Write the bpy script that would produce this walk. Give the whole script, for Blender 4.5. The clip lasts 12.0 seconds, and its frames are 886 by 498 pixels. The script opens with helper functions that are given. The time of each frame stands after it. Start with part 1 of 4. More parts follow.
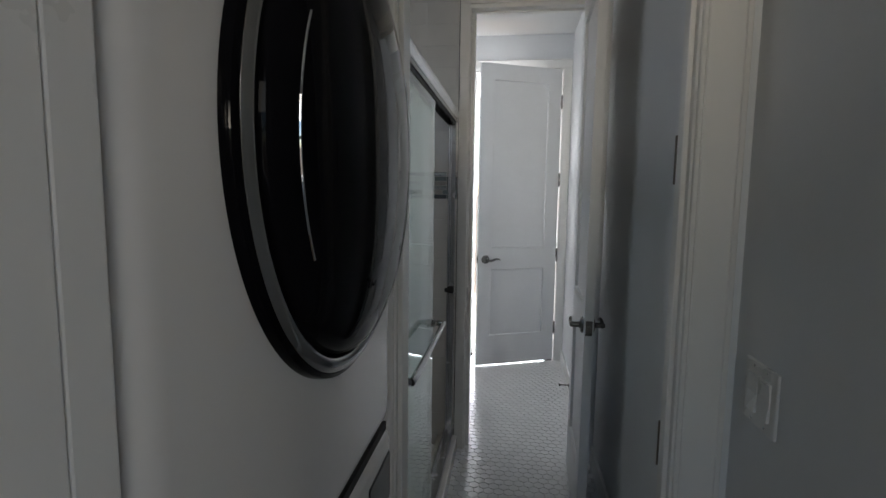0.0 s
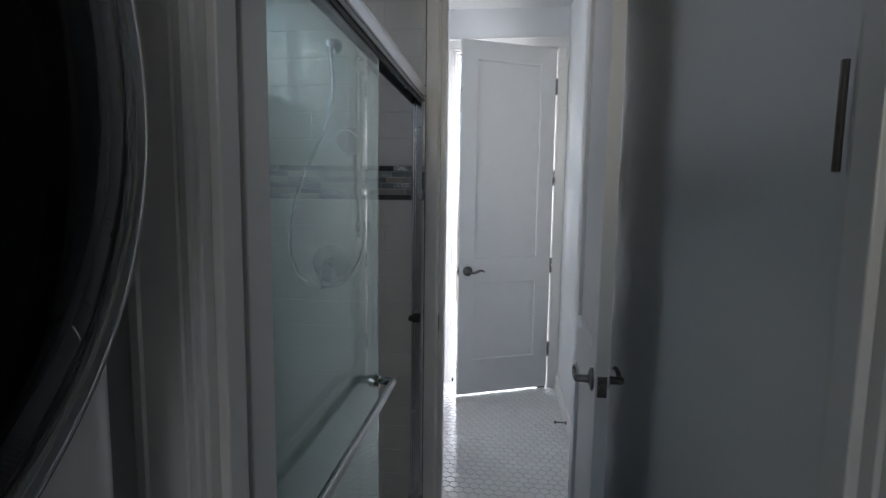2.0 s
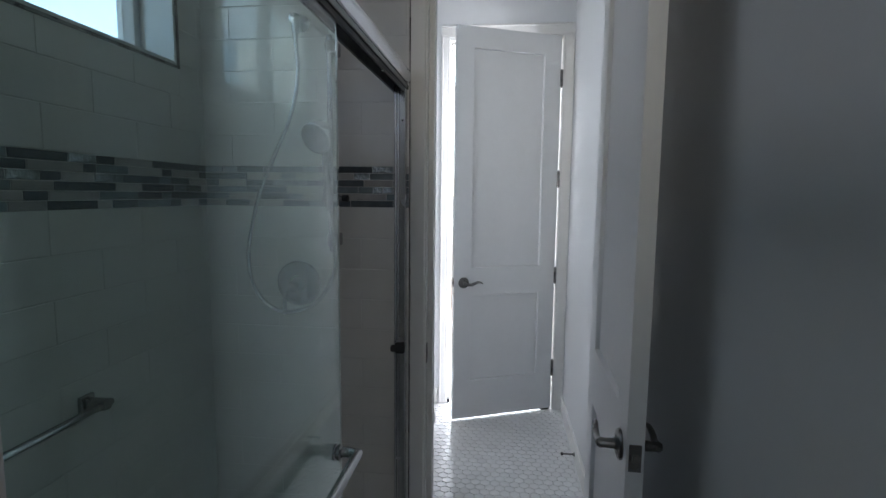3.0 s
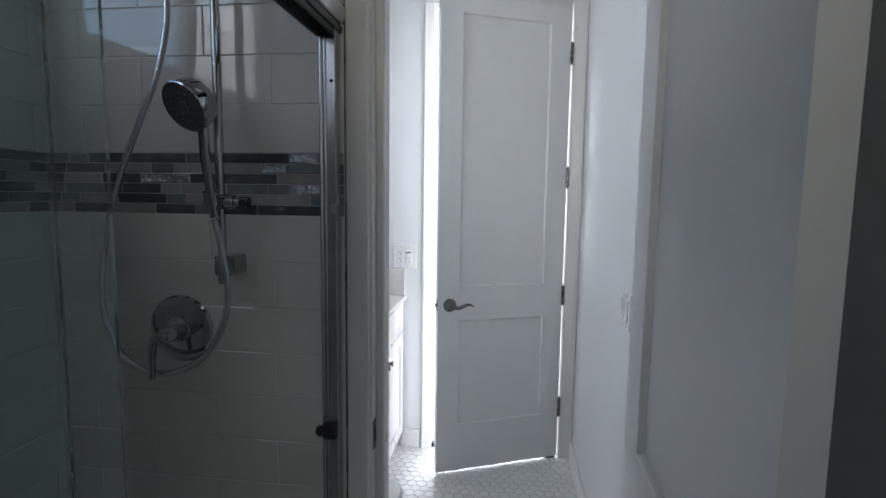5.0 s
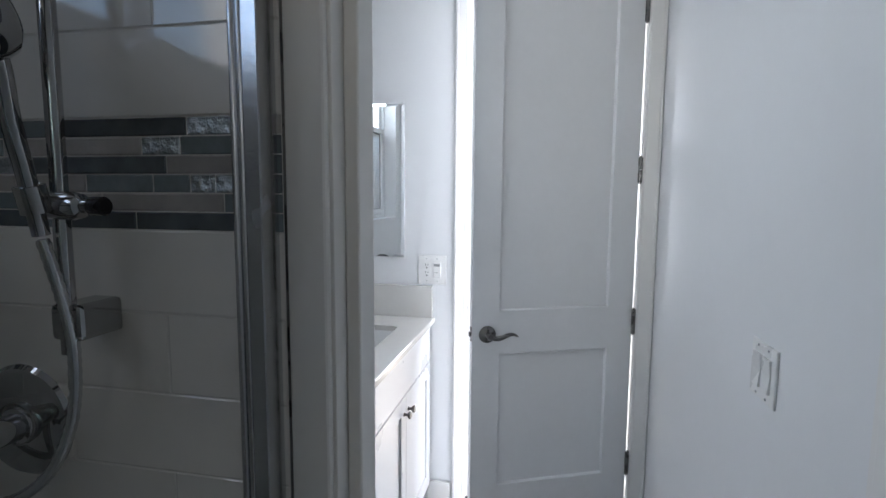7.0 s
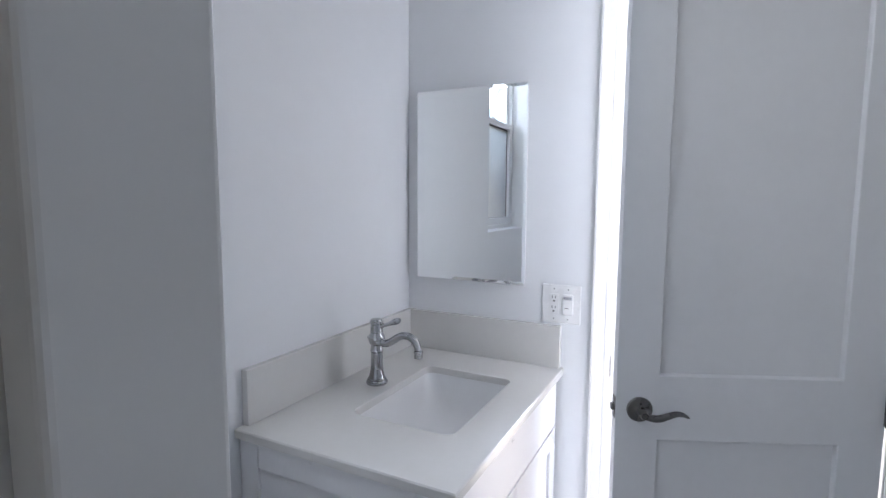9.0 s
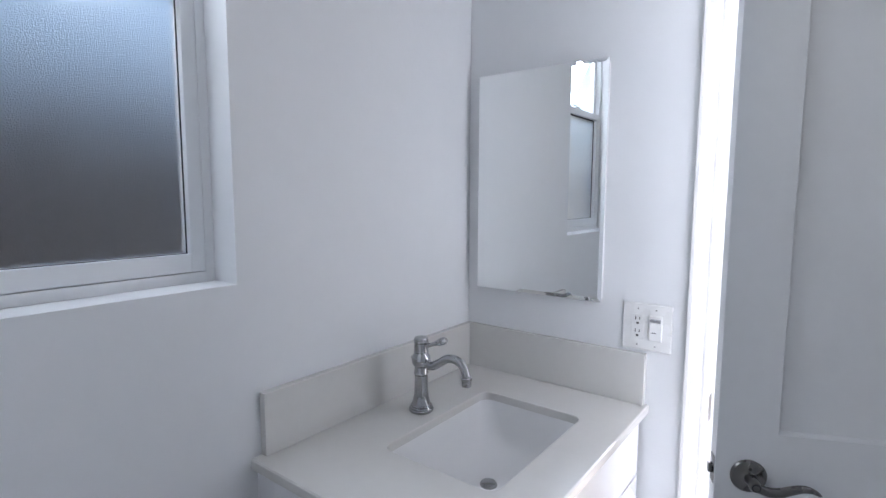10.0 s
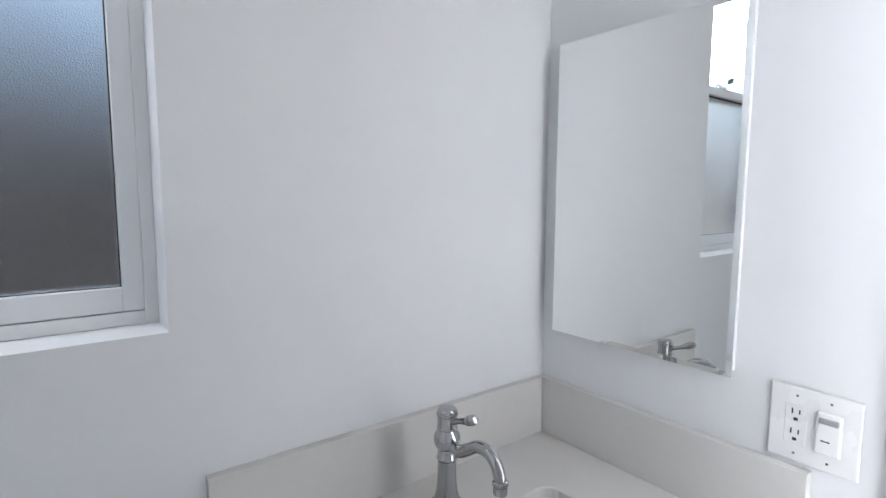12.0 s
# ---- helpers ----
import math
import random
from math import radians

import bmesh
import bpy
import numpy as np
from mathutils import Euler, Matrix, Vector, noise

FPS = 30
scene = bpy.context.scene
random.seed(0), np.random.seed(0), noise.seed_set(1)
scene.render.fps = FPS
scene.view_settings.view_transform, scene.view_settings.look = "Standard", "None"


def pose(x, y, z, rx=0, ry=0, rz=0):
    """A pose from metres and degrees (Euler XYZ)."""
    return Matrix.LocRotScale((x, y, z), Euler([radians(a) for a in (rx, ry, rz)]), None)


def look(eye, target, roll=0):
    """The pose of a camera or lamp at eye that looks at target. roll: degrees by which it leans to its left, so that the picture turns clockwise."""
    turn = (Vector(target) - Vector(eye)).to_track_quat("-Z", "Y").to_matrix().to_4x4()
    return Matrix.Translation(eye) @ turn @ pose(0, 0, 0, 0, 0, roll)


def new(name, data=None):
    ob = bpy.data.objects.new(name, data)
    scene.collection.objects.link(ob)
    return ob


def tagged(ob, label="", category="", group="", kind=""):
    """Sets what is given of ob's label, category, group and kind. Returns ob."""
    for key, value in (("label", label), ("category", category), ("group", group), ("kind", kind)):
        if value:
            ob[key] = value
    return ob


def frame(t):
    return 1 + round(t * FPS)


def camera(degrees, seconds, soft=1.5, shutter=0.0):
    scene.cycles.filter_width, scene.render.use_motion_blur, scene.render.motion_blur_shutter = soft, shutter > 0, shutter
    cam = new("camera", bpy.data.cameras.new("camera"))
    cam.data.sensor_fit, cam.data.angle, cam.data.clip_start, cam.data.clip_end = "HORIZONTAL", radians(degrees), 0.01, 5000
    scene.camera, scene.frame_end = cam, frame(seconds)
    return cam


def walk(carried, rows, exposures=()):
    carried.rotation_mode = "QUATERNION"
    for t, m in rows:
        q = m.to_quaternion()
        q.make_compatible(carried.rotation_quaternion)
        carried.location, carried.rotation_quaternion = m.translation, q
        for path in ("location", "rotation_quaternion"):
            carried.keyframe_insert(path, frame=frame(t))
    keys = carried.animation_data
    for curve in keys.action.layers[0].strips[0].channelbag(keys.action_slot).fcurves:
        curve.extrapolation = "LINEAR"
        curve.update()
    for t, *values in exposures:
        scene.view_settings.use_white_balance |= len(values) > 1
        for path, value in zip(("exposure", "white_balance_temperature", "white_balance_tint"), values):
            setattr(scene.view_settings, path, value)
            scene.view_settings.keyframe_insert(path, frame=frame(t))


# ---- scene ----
cam = camera(81.7, 12.0)
METRES, EYE, TILT, LEAN, TURN = 3.35, 1.38, 0.0, 0.0, 7.6
ROWS = [
    (0.0, 0.0, 0.0, 0.0, 0.08, -6.18, -0.74),
    (0.5, 0.0078, 0.0461, 0.0008, -0.13, -6.27, -0.57),
    (1.0, 0.0184, 0.089, 0.0007, -0.41, -6.07, -0.57),
    (1.5, 0.0272, 0.1325, 0.0017, -0.6, -6.12, -0.68),
    (2.0, 0.0335, 0.1807, -0.0001, -0.86, -6.11, -0.75),
    (2.5, 0.0377, 0.2341, 0.0041, -0.93, -6.1, -0.64),
    (3.0, 0.0458, 0.2812, 0.0058, -0.96, -6.09, -0.59),
    (5.0, 0.0817, 0.4595, 0.0068, -0.49, -5.99, -0.76),
    (5.5, 0.0808, 0.501, 0.0073, 0.03, -5.91, -0.54),
    (6.0, 0.0805, 0.5385, 0.0072, 1.26, -6.01, -0.64),
    (6.5, 0.0834, 0.5768, 0.0053, 2.09, -6.01, -0.59),
    (7.0, 0.0885, 0.6202, 0.0057, 4.02, -6.05, -0.42),
]
# the turn into the bathroom: seconds, eye, target, roll
TURNED = [
    (8.8, (-0.055, 2.582, 1.413), (-0.919, 4.374, 1.21), 0.3),
    (9.1, (-0.075, 2.654, 1.418), (-1.004, 4.414, 1.215), 0.3),
    (9.5, (-0.090, 2.756, 1.419), (-1.136, 4.45, 1.208), 0.3),
    (10.0, (-0.095, 2.875, 1.422), (-1.301, 4.455, 1.21), 0.2),
    (10.5, (-0.106, 3.005, 1.443), (-1.469, 4.455, 1.238), 0.1),
    (11.0, (-0.117, 3.112, 1.45), (-1.616, 4.419, 1.244), 0.2),
    (11.5, (-0.150, 3.201, 1.439), (-1.721, 4.421, 1.232), 0.25),
    (12.0, (-0.204, 3.309, 1.445), (-1.787, 4.514, 1.237), 0.25),
]
walk(cam, [(t, pose(0, 0, EYE, TILT, LEAN, TURN) @ pose(METRES * x, METRES * y, METRES * z, 90 + pitch, roll, yaw)) for t, x, y, z, yaw, pitch, roll in ROWS]
     + [(t, look(eye, target, roll)) for t, eye, target, roll in TURNED],
     exposures=[(0.0, 1.44, 6800, 10), (1.0, 1.38, 6650, 10), (2.5, 1.42, 6400, 10), (5.0, 1.48, 6400, 9), (7.0, 1.5, 6350, 10), (9.0, 1.47, 6250, 14), (11.0, 1.46, 6250, 14), (11.5, 1.44, 6400, 14), (12.0, 1.74, 6600, 12)])


# ---- light ----
world = bpy.data.worlds.new("sky")
scene.world = world
world.use_nodes = True
wn = world.node_tree
sky = wn.nodes.new("ShaderNodeTexSky")
sky.sky_type = "NISHITA"
sky.sun_disc = False
sky.sun_elevation = radians(48)
sky.sun_rotation = radians(10)
wn.links.new(sky.outputs[0], wn.nodes["Background"].inputs[0])
wn.nodes["Background"].inputs[1].default_value = 0.15

sun = new("sun", bpy.data.lights.new("sun", "SUN"))
sun.data.energy = 3.5
sun.data.angle = radians(0.5)
sun.data.color = (1.0, 0.95, 0.88)
sun.matrix_world = look((1.5, 13.0, 9.0), (0.0, 4.0, 0.0))


def window_light(name, eye, target, w, h, watts, color=(0.86, 0.93, 1.0), spread=180):
    lamp = new(name, bpy.data.lights.new(name, "AREA"))
    lamp.data.shape, lamp.data.size, lamp.data.size_y = "RECTANGLE", w, h
    lamp.data.energy, lamp.data.color = watts, color
    lamp.data.spread = radians(spread)
    lamp.matrix_world = look(eye, target)
    return lamp


window_light("bath_window_light", (-1.225, 3.15, 2.07), (0.3, 3.3, 1.3), 0.46, 0.40, 1.9)
window_light("shower_window_light", (-1.225, 1.88, 2.24), (0.4, 1.9, 1.2), 1.15, 0.20, 0.34, (0.98, 0.98, 0.98))
window_light("far_room_light", (0.2, 6.9, 1.6), (0.0, 4.0, 1.3), 1.8, 2.0, 106, (0.87, 0.91, 1.0))
window_light("hall_window_light", (0.56, -1.05, 2.02), (-0.3, 0.9, 1.75), 0.8, 0.42, 1.65, (1.0, 0.95, 0.86))
# added fill lamp, out of view, to warm faces turned back to the hall
window_light("hall_back_light", (-0.02, -2.68, 1.95), (-0.25, 2.65, 2.05), 0.8, 0.6, 1.2, (1.0, 0.91, 0.77), 31)


# ---- materials ----
def mat(name, color, rough=0.5, metal=0.0, vary=0.04, scale=6.0, bump=0.02, bscale=120.0, trans=0.0, coat=0.0, ior=1.5, spec=0.5, piece=0.0, mottle=0.0):
    m = bpy.data.materials.new(name)
    m.use_nodes = True
    nt = m.node_tree
    b = nt.nodes["Principled BSDF"]
    b.inputs["Roughness"].default_value = rough
    b.inputs["Metallic"].default_value = metal
    b.inputs["Transmission Weight"].default_value = trans
    b.inputs["Coat Weight"].default_value = coat
    b.inputs["Coat Roughness"].default_value = 0.06
    b.inputs["IOR"].default_value = ior
    b.inputs["Specular IOR Level"].default_value = spec
    co = nt.nodes.new("ShaderNodeTexCoord")
    n1 = nt.nodes.new("ShaderNodeTexNoise")
    n1.inputs["Scale"].default_value = scale
    n1.inputs["Detail"].default_value = 6
    nt.links.new(co.outputs["Object"], n1.inputs["Vector"])
    ramp = nt.nodes.new("ShaderNodeMapRange")
    ramp.inputs["From Min"].default_value, ramp.inputs["From Max"].default_value = 0.3, 0.7
    ramp.inputs["To Min"].default_value, ramp.inputs["To Max"].default_value = 1 - vary, 1 + vary
    nt.links.new(n1.outputs[0], ramp.inputs["Value"])
    value = ramp.outputs[0]
    if mottle:
        n3 = nt.nodes.new("ShaderNodeTexNoise")
        n3.inputs["Scale"].default_value = scale * 9
        n3.inputs["Detail"].default_value = 4
        nt.links.new(co.outputs["Object"], n3.inputs["Vector"])
        r3 = nt.nodes.new("ShaderNodeMapRange")
        r3.inputs["From Min"].default_value, r3.inputs["From Max"].default_value = 0.3, 0.7
        r3.inputs["To Min"].default_value, r3.inputs["To Max"].default_value = 1 - mottle, 1 + mottle
        nt.links.new(n3.outputs[0], r3.inputs["Value"])
        mu = nt.nodes.new("ShaderNodeMath")
        mu.operation = "MULTIPLY"
        nt.links.new(value, mu.inputs[0])
        nt.links.new(r3.outputs[0], mu.inputs[1])
        value = mu.outputs[0]
    if piece:
        oi = nt.nodes.new("ShaderNodeObjectInfo")
        r2 = nt.nodes.new("ShaderNodeMapRange")
        r2.inputs["To Min"].default_value, r2.inputs["To Max"].default_value = 1 - piece, 1 + piece
        nt.links.new(oi.outputs["Random"], r2.inputs["Value"])
        mu2 = nt.nodes.new("ShaderNodeMath")
        mu2.operation = "MULTIPLY"
        nt.links.new(value, mu2.inputs[0])
        nt.links.new(r2.outputs[0], mu2.inputs[1])
        value = mu2.outputs[0]
    mix = nt.nodes.new("ShaderNodeVectorMath")
    mix.operation = "SCALE"
    mix.inputs[0].default_value = color
    nt.links.new(value, mix.inputs["Scale"])
    nt.links.new(mix.outputs[0], b.inputs["Base Color"])
    rr = nt.nodes.new("ShaderNodeMapRange")
    rr.inputs["From Min"].default_value, rr.inputs["From Max"].default_value = 0.3, 0.7
    rr.inputs["To Min"].default_value, rr.inputs["To Max"].default_value = max(0, rough * 0.85), min(1, rough * 1.15)
    nt.links.new(n1.outputs[0], rr.inputs["Value"])
    nt.links.new(rr.outputs[0], b.inputs["Roughness"])
    if bump:
        n2 = nt.nodes.new("ShaderNodeTexNoise")
        n2.inputs["Scale"].default_value = bscale
        n2.inputs["Detail"].default_value = 3
        nt.links.new(co.outputs["Object"], n2.inputs["Vector"])
        bp = nt.nodes.new("ShaderNodeBump")
        bp.inputs["Strength"].default_value = bump
        bp.inputs["Distance"].default_value = 0.01
        nt.links.new(n2.outputs[0], bp.inputs["Height"])
        nt.links.new(bp.outputs[0], b.inputs["Normal"])
    return m


WALL = mat("wall_paint", (0.78, 0.79, 0.80), 0.53, vary=0.015, scale=2.5, bump=0.03, bscale=110, mottle=0.005, spec=0.3)
CEIL = mat("ceiling_paint", (0.80, 0.80, 0.80), 0.8, vary=0.015, scale=3, bump=0.08, bscale=80)
TRIM = mat("trim_enamel", (0.78, 0.77, 0.75), 0.32, vary=0.02, scale=5, bump=0.02, bscale=60)
DOORM = mat("door_enamel", (0.74, 0.75, 0.76), 0.38, vary=0.02, scale=4, bump=0.03, bscale=70, mottle=0.01)
TILE = mat("glazed_wall_tile", (0.74, 0.72, 0.69), 0.06, vary=0.03, scale=7, bump=0.05, bscale=9, piece=0.03, spec=0.8)
GROUT = mat("grout", (0.64, 0.62, 0.60), 0.85, vary=0.08, scale=20, bump=0.2, bscale=300)
FGROUT = mat("floor_grout", (0.56, 0.55, 0.54), 0.85, vary=0.08, scale=20, bump=0.2, bscale=300)
HEX = mat("white_hex_porcelain", (0.78, 0.78, 0.78), 0.22, vary=0.03, scale=10, bump=0.02, bscale=50, piece=0.03)
M_SLATE = mat("mosaic_slate", (0.105, 0.122, 0.135), 0.22, vary=0.2, scale=30, bump=0.06, bscale=80, piece=0.25)
M_GLASS = mat("mosaic_blue_glass", (0.20, 0.235, 0.25), 0.1, vary=0.2, scale=30, bump=0.1, bscale=60, piece=0.2)
M_STONE = mat("mosaic_taupe_stone", (0.36, 0.34, 0.33), 0.4, vary=0.12, scale=30, bump=0.05, bscale=150, piece=0.12)
M_FOIL = mat("mosaic_rippled_silver_glass", (0.42, 0.46, 0.48), 0.12, metal=0.5, vary=0.3, scale=60, bump=0.9, bscale=75, piece=0.15)
CHROME = mat("chrome", (0.43, 0.435, 0.44), 0.02, metal=1.0, vary=0.02, scale=10, bump=0.0)
BRUSHED = mat("brushed_aluminium", (0.62, 0.63, 0.65), 0.24, metal=1.0, vary=0.05, scale=14, bump=0.03, bscale=200)
NICKEL = mat("dark_satin_nickel", (0.19, 0.185, 0.18), 0.28, metal=1.0, vary=0.08, scale=20, bump=0.02)
DARK = mat("black_rubber", (0.02, 0.02, 0.022), 0.5, vary=0.2, scale=20, bump=0.05)
SPRAY = mat("grey_spray_plastic", (0.075, 0.078, 0.082), 0.35, vary=0.1, scale=20, bump=0.02)
NOZZLE = mat("grey_rubber", (0.17, 0.17, 0.175), 0.6, vary=0.1, scale=20, bump=0.02)
HINGE = mat("worn_bronze", (0.24, 0.21, 0.18), 0.42, metal=0.8, vary=0.12, scale=30, bump=0.03)
GLASS = mat("shower_glass", (0.84, 0.95, 0.93), 0.0, trans=1.0, vary=0.005, scale=3, bump=0.0, ior=1.25)
CLEAR = mat("window_glass", (0.98, 0.99, 0.99), 0.0, trans=1.0, vary=0.003, scale=3, bump=0.0, ior=1.3)
FROST = mat("obscure_glass", (0.96, 0.94, 0.88), 0.39, trans=1.0, vary=0.02, scale=5, bump=0.34, bscale=400, ior=1.35)
VINYL = mat("window_vinyl", (0.80, 0.81, 0.82), 0.35, vary=0.015, scale=6, bump=0.02)
QUARTZ = mat("quartz_worktop", (0.66, 0.65, 0.625), 0.2, vary=0.01, scale=5, bump=0.008, bscale=300, mottle=0.008)
CERAMIC = mat("white_ceramic", (0.80, 0.80, 0.80), 0.16, vary=0.01, scale=4, bump=0.0)
CABINET = mat("white_cabinet_lacquer", (0.79, 0.79, 0.80), 0.3, vary=0.012, scale=4, bump=0.01)
MIRROR = mat("mirror_silver", (0.90, 0.92, 0.92), 0.0, metal=1.0, vary=0.003, scale=3, bump=0.0)
PLASTIC = mat("white_plastic", (0.80, 0.80, 0.79), 0.28, vary=0.01, scale=8, bump=0.0)
SLOT = mat("dark_slot", (0.03, 0.03, 0.03), 0.6, vary=0.1, scale=9, bump=0.0)
ENAMEL = mat("appliance_enamel", (0.70, 0.68, 0.66), 0.2, vary=0.02, scale=3, bump=0.01, bscale=40, coat=0.2)
BLACKGLASS = mat("smoked_door_glass", (0.003, 0.003, 0.004), 0.04, vary=0.1, scale=4, bump=0.0, spec=0.04)
SILVER = mat("plated_ring", (0.32, 0.317, 0.313), 0.07, metal=1.0, vary=0.04, scale=6, bump=0.0)
BLACKPL = mat("black_gloss_plastic", (0.02, 0.02, 0.022), 0.15, vary=0.1, scale=6, bump=0.0)
FENCE = mat("weathered_fence_boards", (0.028, 0.026, 0.030), 0.8, vary=0.3, scale=5, bump=0.3, bscale=40, piece=0.2)
GROUND = mat("bare_soil", (0.16, 0.13, 0.10), 0.95, vary=0.25, scale=2, bump=0.5, bscale=30, mottle=0.2)
LEAF = mat("hedge_leaf", (0.08, 0.12, 0.05), 0.6, vary=0.4, scale=9, bump=0.1, bscale=30)
WOODF = mat("oak_floor", (0.42, 0.33, 0.24), 0.35, vary=0.12, scale=6, bump=0.05, bscale=60, piece=0.1)


# ---- mesh helpers ----
def part(name, bm, material, parent=None, label="", smooth=False):
    me = bpy.data.meshes.new(name)
    bmesh.ops.recalc_face_normals(bm, faces=bm.faces)
    if smooth:
        for f in bm.faces:
            f.smooth = True
    bm.to_mesh(me)
    bm.free()
    if smooth:
        me.set_sharp_from_angle(angle=radians(38))
    me.materials.append(material)
    ob = new(name, me)
    if parent is not None:
        ob.parent = parent
    if label:
        tagged(ob, label)
    return ob


def thing(name, label, category, at=(0, 0, 0), rz=0.0, group="", kind=""):
    e = new(name)
    e.empty_display_size = 0.05
    e.matrix_world = pose(at[0], at[1], at[2], 0, 0, rz)
    return tagged(e, label, category, group, kind)


def add_box(bm, x0, x1, y0, y1, z0, z1, bevel=0.0, segs=2):
    made = bmesh.ops.create_cube(bm, size=1.0)["verts"]
    for v in made:
        v.co = Vector((x0 + (v.co.x + 0.5) * (x1 - x0), y0 + (v.co.y + 0.5) * (y1 - y0), z0 + (v.co.z + 0.5) * (z1 - z0)))
    if bevel:
        edges = list({e for v in made for e in v.link_edges})
        bmesh.ops.bevel(bm, geom=edges, offset=bevel, segments=segs, profile=0.5, affect="EDGES")
    return bm


def box(x0, x1, y0, y1, z0, z1, bevel=0.0, segs=2):
    return add_box(bmesh.new(), x0, x1, y0, y1, z0, z1, bevel, segs)


def boxes(*rows):
    bm = bmesh.new()
    for r in rows:
        add_box(bm, *r)
    return bm


def add_lathe(bm, profile, m=Matrix(), segs=32):
    """Turns (radius, height) pairs round z, then places the result by m."""
    rings = []
    for r, h in profile:
        if r < 1e-6:
            rings.append([bm.verts.new(m @ Vector((0, 0, h)))])
        else:
            rings.append([bm.verts.new(m @ Vector((r * math.cos(2 * math.pi * k / segs), r * math.sin(2 * math.pi * k / segs), h))) for k in range(segs)])
    for a, b in zip(rings, rings[1:]):
        for k in range(segs):
            j = (k + 1) % segs
            if len(a) == 1 and len(b) == 1:
                continue
            if len(a) == 1:
                bm.faces.new((a[0], b[k], b[j]))
            elif len(b) == 1:
                bm.faces.new((a[k], a[j], b[0]))
            else:
                bm.faces.new((a[k], a[j], b[j], b[k]))
    return bm


def lathe(profile, m=Matrix(), segs=32):
    return add_lathe(bmesh.new(), profile, m, segs)


def smooth_path(points, n=8):
    """A Catmull-Rom line through the points."""
    p = [Vector(q) for q in points]
    p = [2 * p[0] - p[1]] + p + [2 * p[-1] - p[-2]]
    out = []
    for i in range(1, len(p) - 2):
        for k in range(n):
            t = k / n
            a, b, c, d = p[i - 1], p[i], p[i + 1], p[i + 2]
            out.append(0.5 * ((2 * b) + (c - a) * t + (2 * a - 5 * b + 4 * c - d) * t * t + (3 * b - a - 3 * c + d) * t ** 3))
    return out + [p[-2]]


def add_tube(bm, path, radius, segs=12, flat=1.0):
    """Sweeps a circle (flattened by flat) along the path; radius is a number or one for each point."""
    radii = radius if isinstance(radius, (list, tuple)) else [radius] * len(path)
    path = [Vector(q) for q in path]
    rings, up = [], None
    for i, q in enumerate(path):
        d = (path[min(i + 1, len(path) - 1)] - path[max(i - 1, 0)]).normalized()
        if up is None:
            up = Vector((0, 0, 1)) if abs(d.z) < 0.9 else Vector((1, 0, 0))
        side = d.cross(up).normalized()
        up = side.cross(d).normalized()
        rings.append([bm.verts.new(q + radii[i] * (math.cos(2 * math.pi * k / segs) * side + flat * math.sin(2 * math.pi * k / segs) * up)) for k in range(segs)])
    for a, b in zip(rings, rings[1:]):
        for k in range(segs):
            j = (k + 1) % segs
            bm.faces.new((a[k], a[j], b[j], b[k]))
    bm.faces.new(rings[0])
    bm.faces.new(rings[-1][::-1])
    return bm


def tube(path, radius, segs=12, flat=1.0):
    return add_tube(bmesh.new(), path, radius, segs, flat)


def prism(profile, axis_map, length):
    """Extrudes a closed 2-D profile; axis_map turns (u, v, along) into a place."""
    bm = bmesh.new()
    a = [bm.verts.new(axis_map(u, v, 0.0)) for u, v in profile]
    b = [bm.verts.new(axis_map(u, v, length)) for u, v in profile]
    n = len(profile)
    for k in range(n):
        j = (k + 1) % n
        bm.faces.new((a[k], a[j], b[j], b[k]))
    bm.faces.new(a[::-1])
    bm.faces.new(b)
    return bm


def rounded_rect(x0, x1, y0, y1, r, n=6):
    pts = []
    for cx, cy, a0 in ((x1 - r, y1 - r, 0), (x0 + r, y1 - r, 90), (x0 + r, y0 + r, 180), (x1 - r, y0 + r, 270)):
        for k in range(n + 1):
            a = radians(a0 + 90 * k / n)
            pts.append((cx + r * math.cos(a), cy + r * math.sin(a)))
    return pts


def loft(bm, loops, close_start=False, close_end=False):
    rings = [[bm.verts.new(q) for q in loop] for loop in loops]
    n = len(rings[0])
    for a, b in zip(rings, rings[1:]):
        for k in range(n):
            j = (k + 1) % n
            bm.faces.new((a[k], a[j], b[j], b[k]))
    if close_start:
        bm.faces.new(rings[0][::-1])
    if close_end:
        bm.faces.new(rings[-1])
    return bm


def setting(name, bm, material, label, category, smooth=False):
    return tagged(part(name, bm, material, None, "", smooth), label, category, "", "structure")


# ---- plan ----
XR = 0.445          # wall along the walk, on its right
XW = -1.05          # window wall, painted face
XT = -1.007         # window wall, tiled face in the shower
YF = 4.27           # wall with the far door
CEILING = 2.64
D1 = (-0.238, 0.335, 1.05, 1.115)   # first doorway: left jamb, right jamb, near face, far face
D2 = (-0.225, 0.392, 2.66, 2.742)  # bathroom doorway
D3 = (-0.318, 0.372, YF, YF + 0.12)
H2, H3 = 2.318, 2.375
YT0, YT1 = 1.19, 2.652             # shower tile faces

# floors
setting("floor", box(-1.2, XR + 0.1, 1.06, YF + 0.06, -0.12, -0.004), FGROUT, "white hexagon mosaic tile floor with pale grout", "floor")
setting("floor_hall", boxes((-2.1, XR + 0.1, -2.6, 0.1, -0.12, 0.0), (-1.1, XR + 0.1, 0.1, 1.06, -0.12, 0.0)), WOODF, "plain oak floor of the laundry passage", "floor")
setting("floor_far_room", box(-2.2, 2.2, YF + 0.06, 7.0, -0.12, 0.0), WOODF, "pale floor of the bright room beyond the door", "floor")

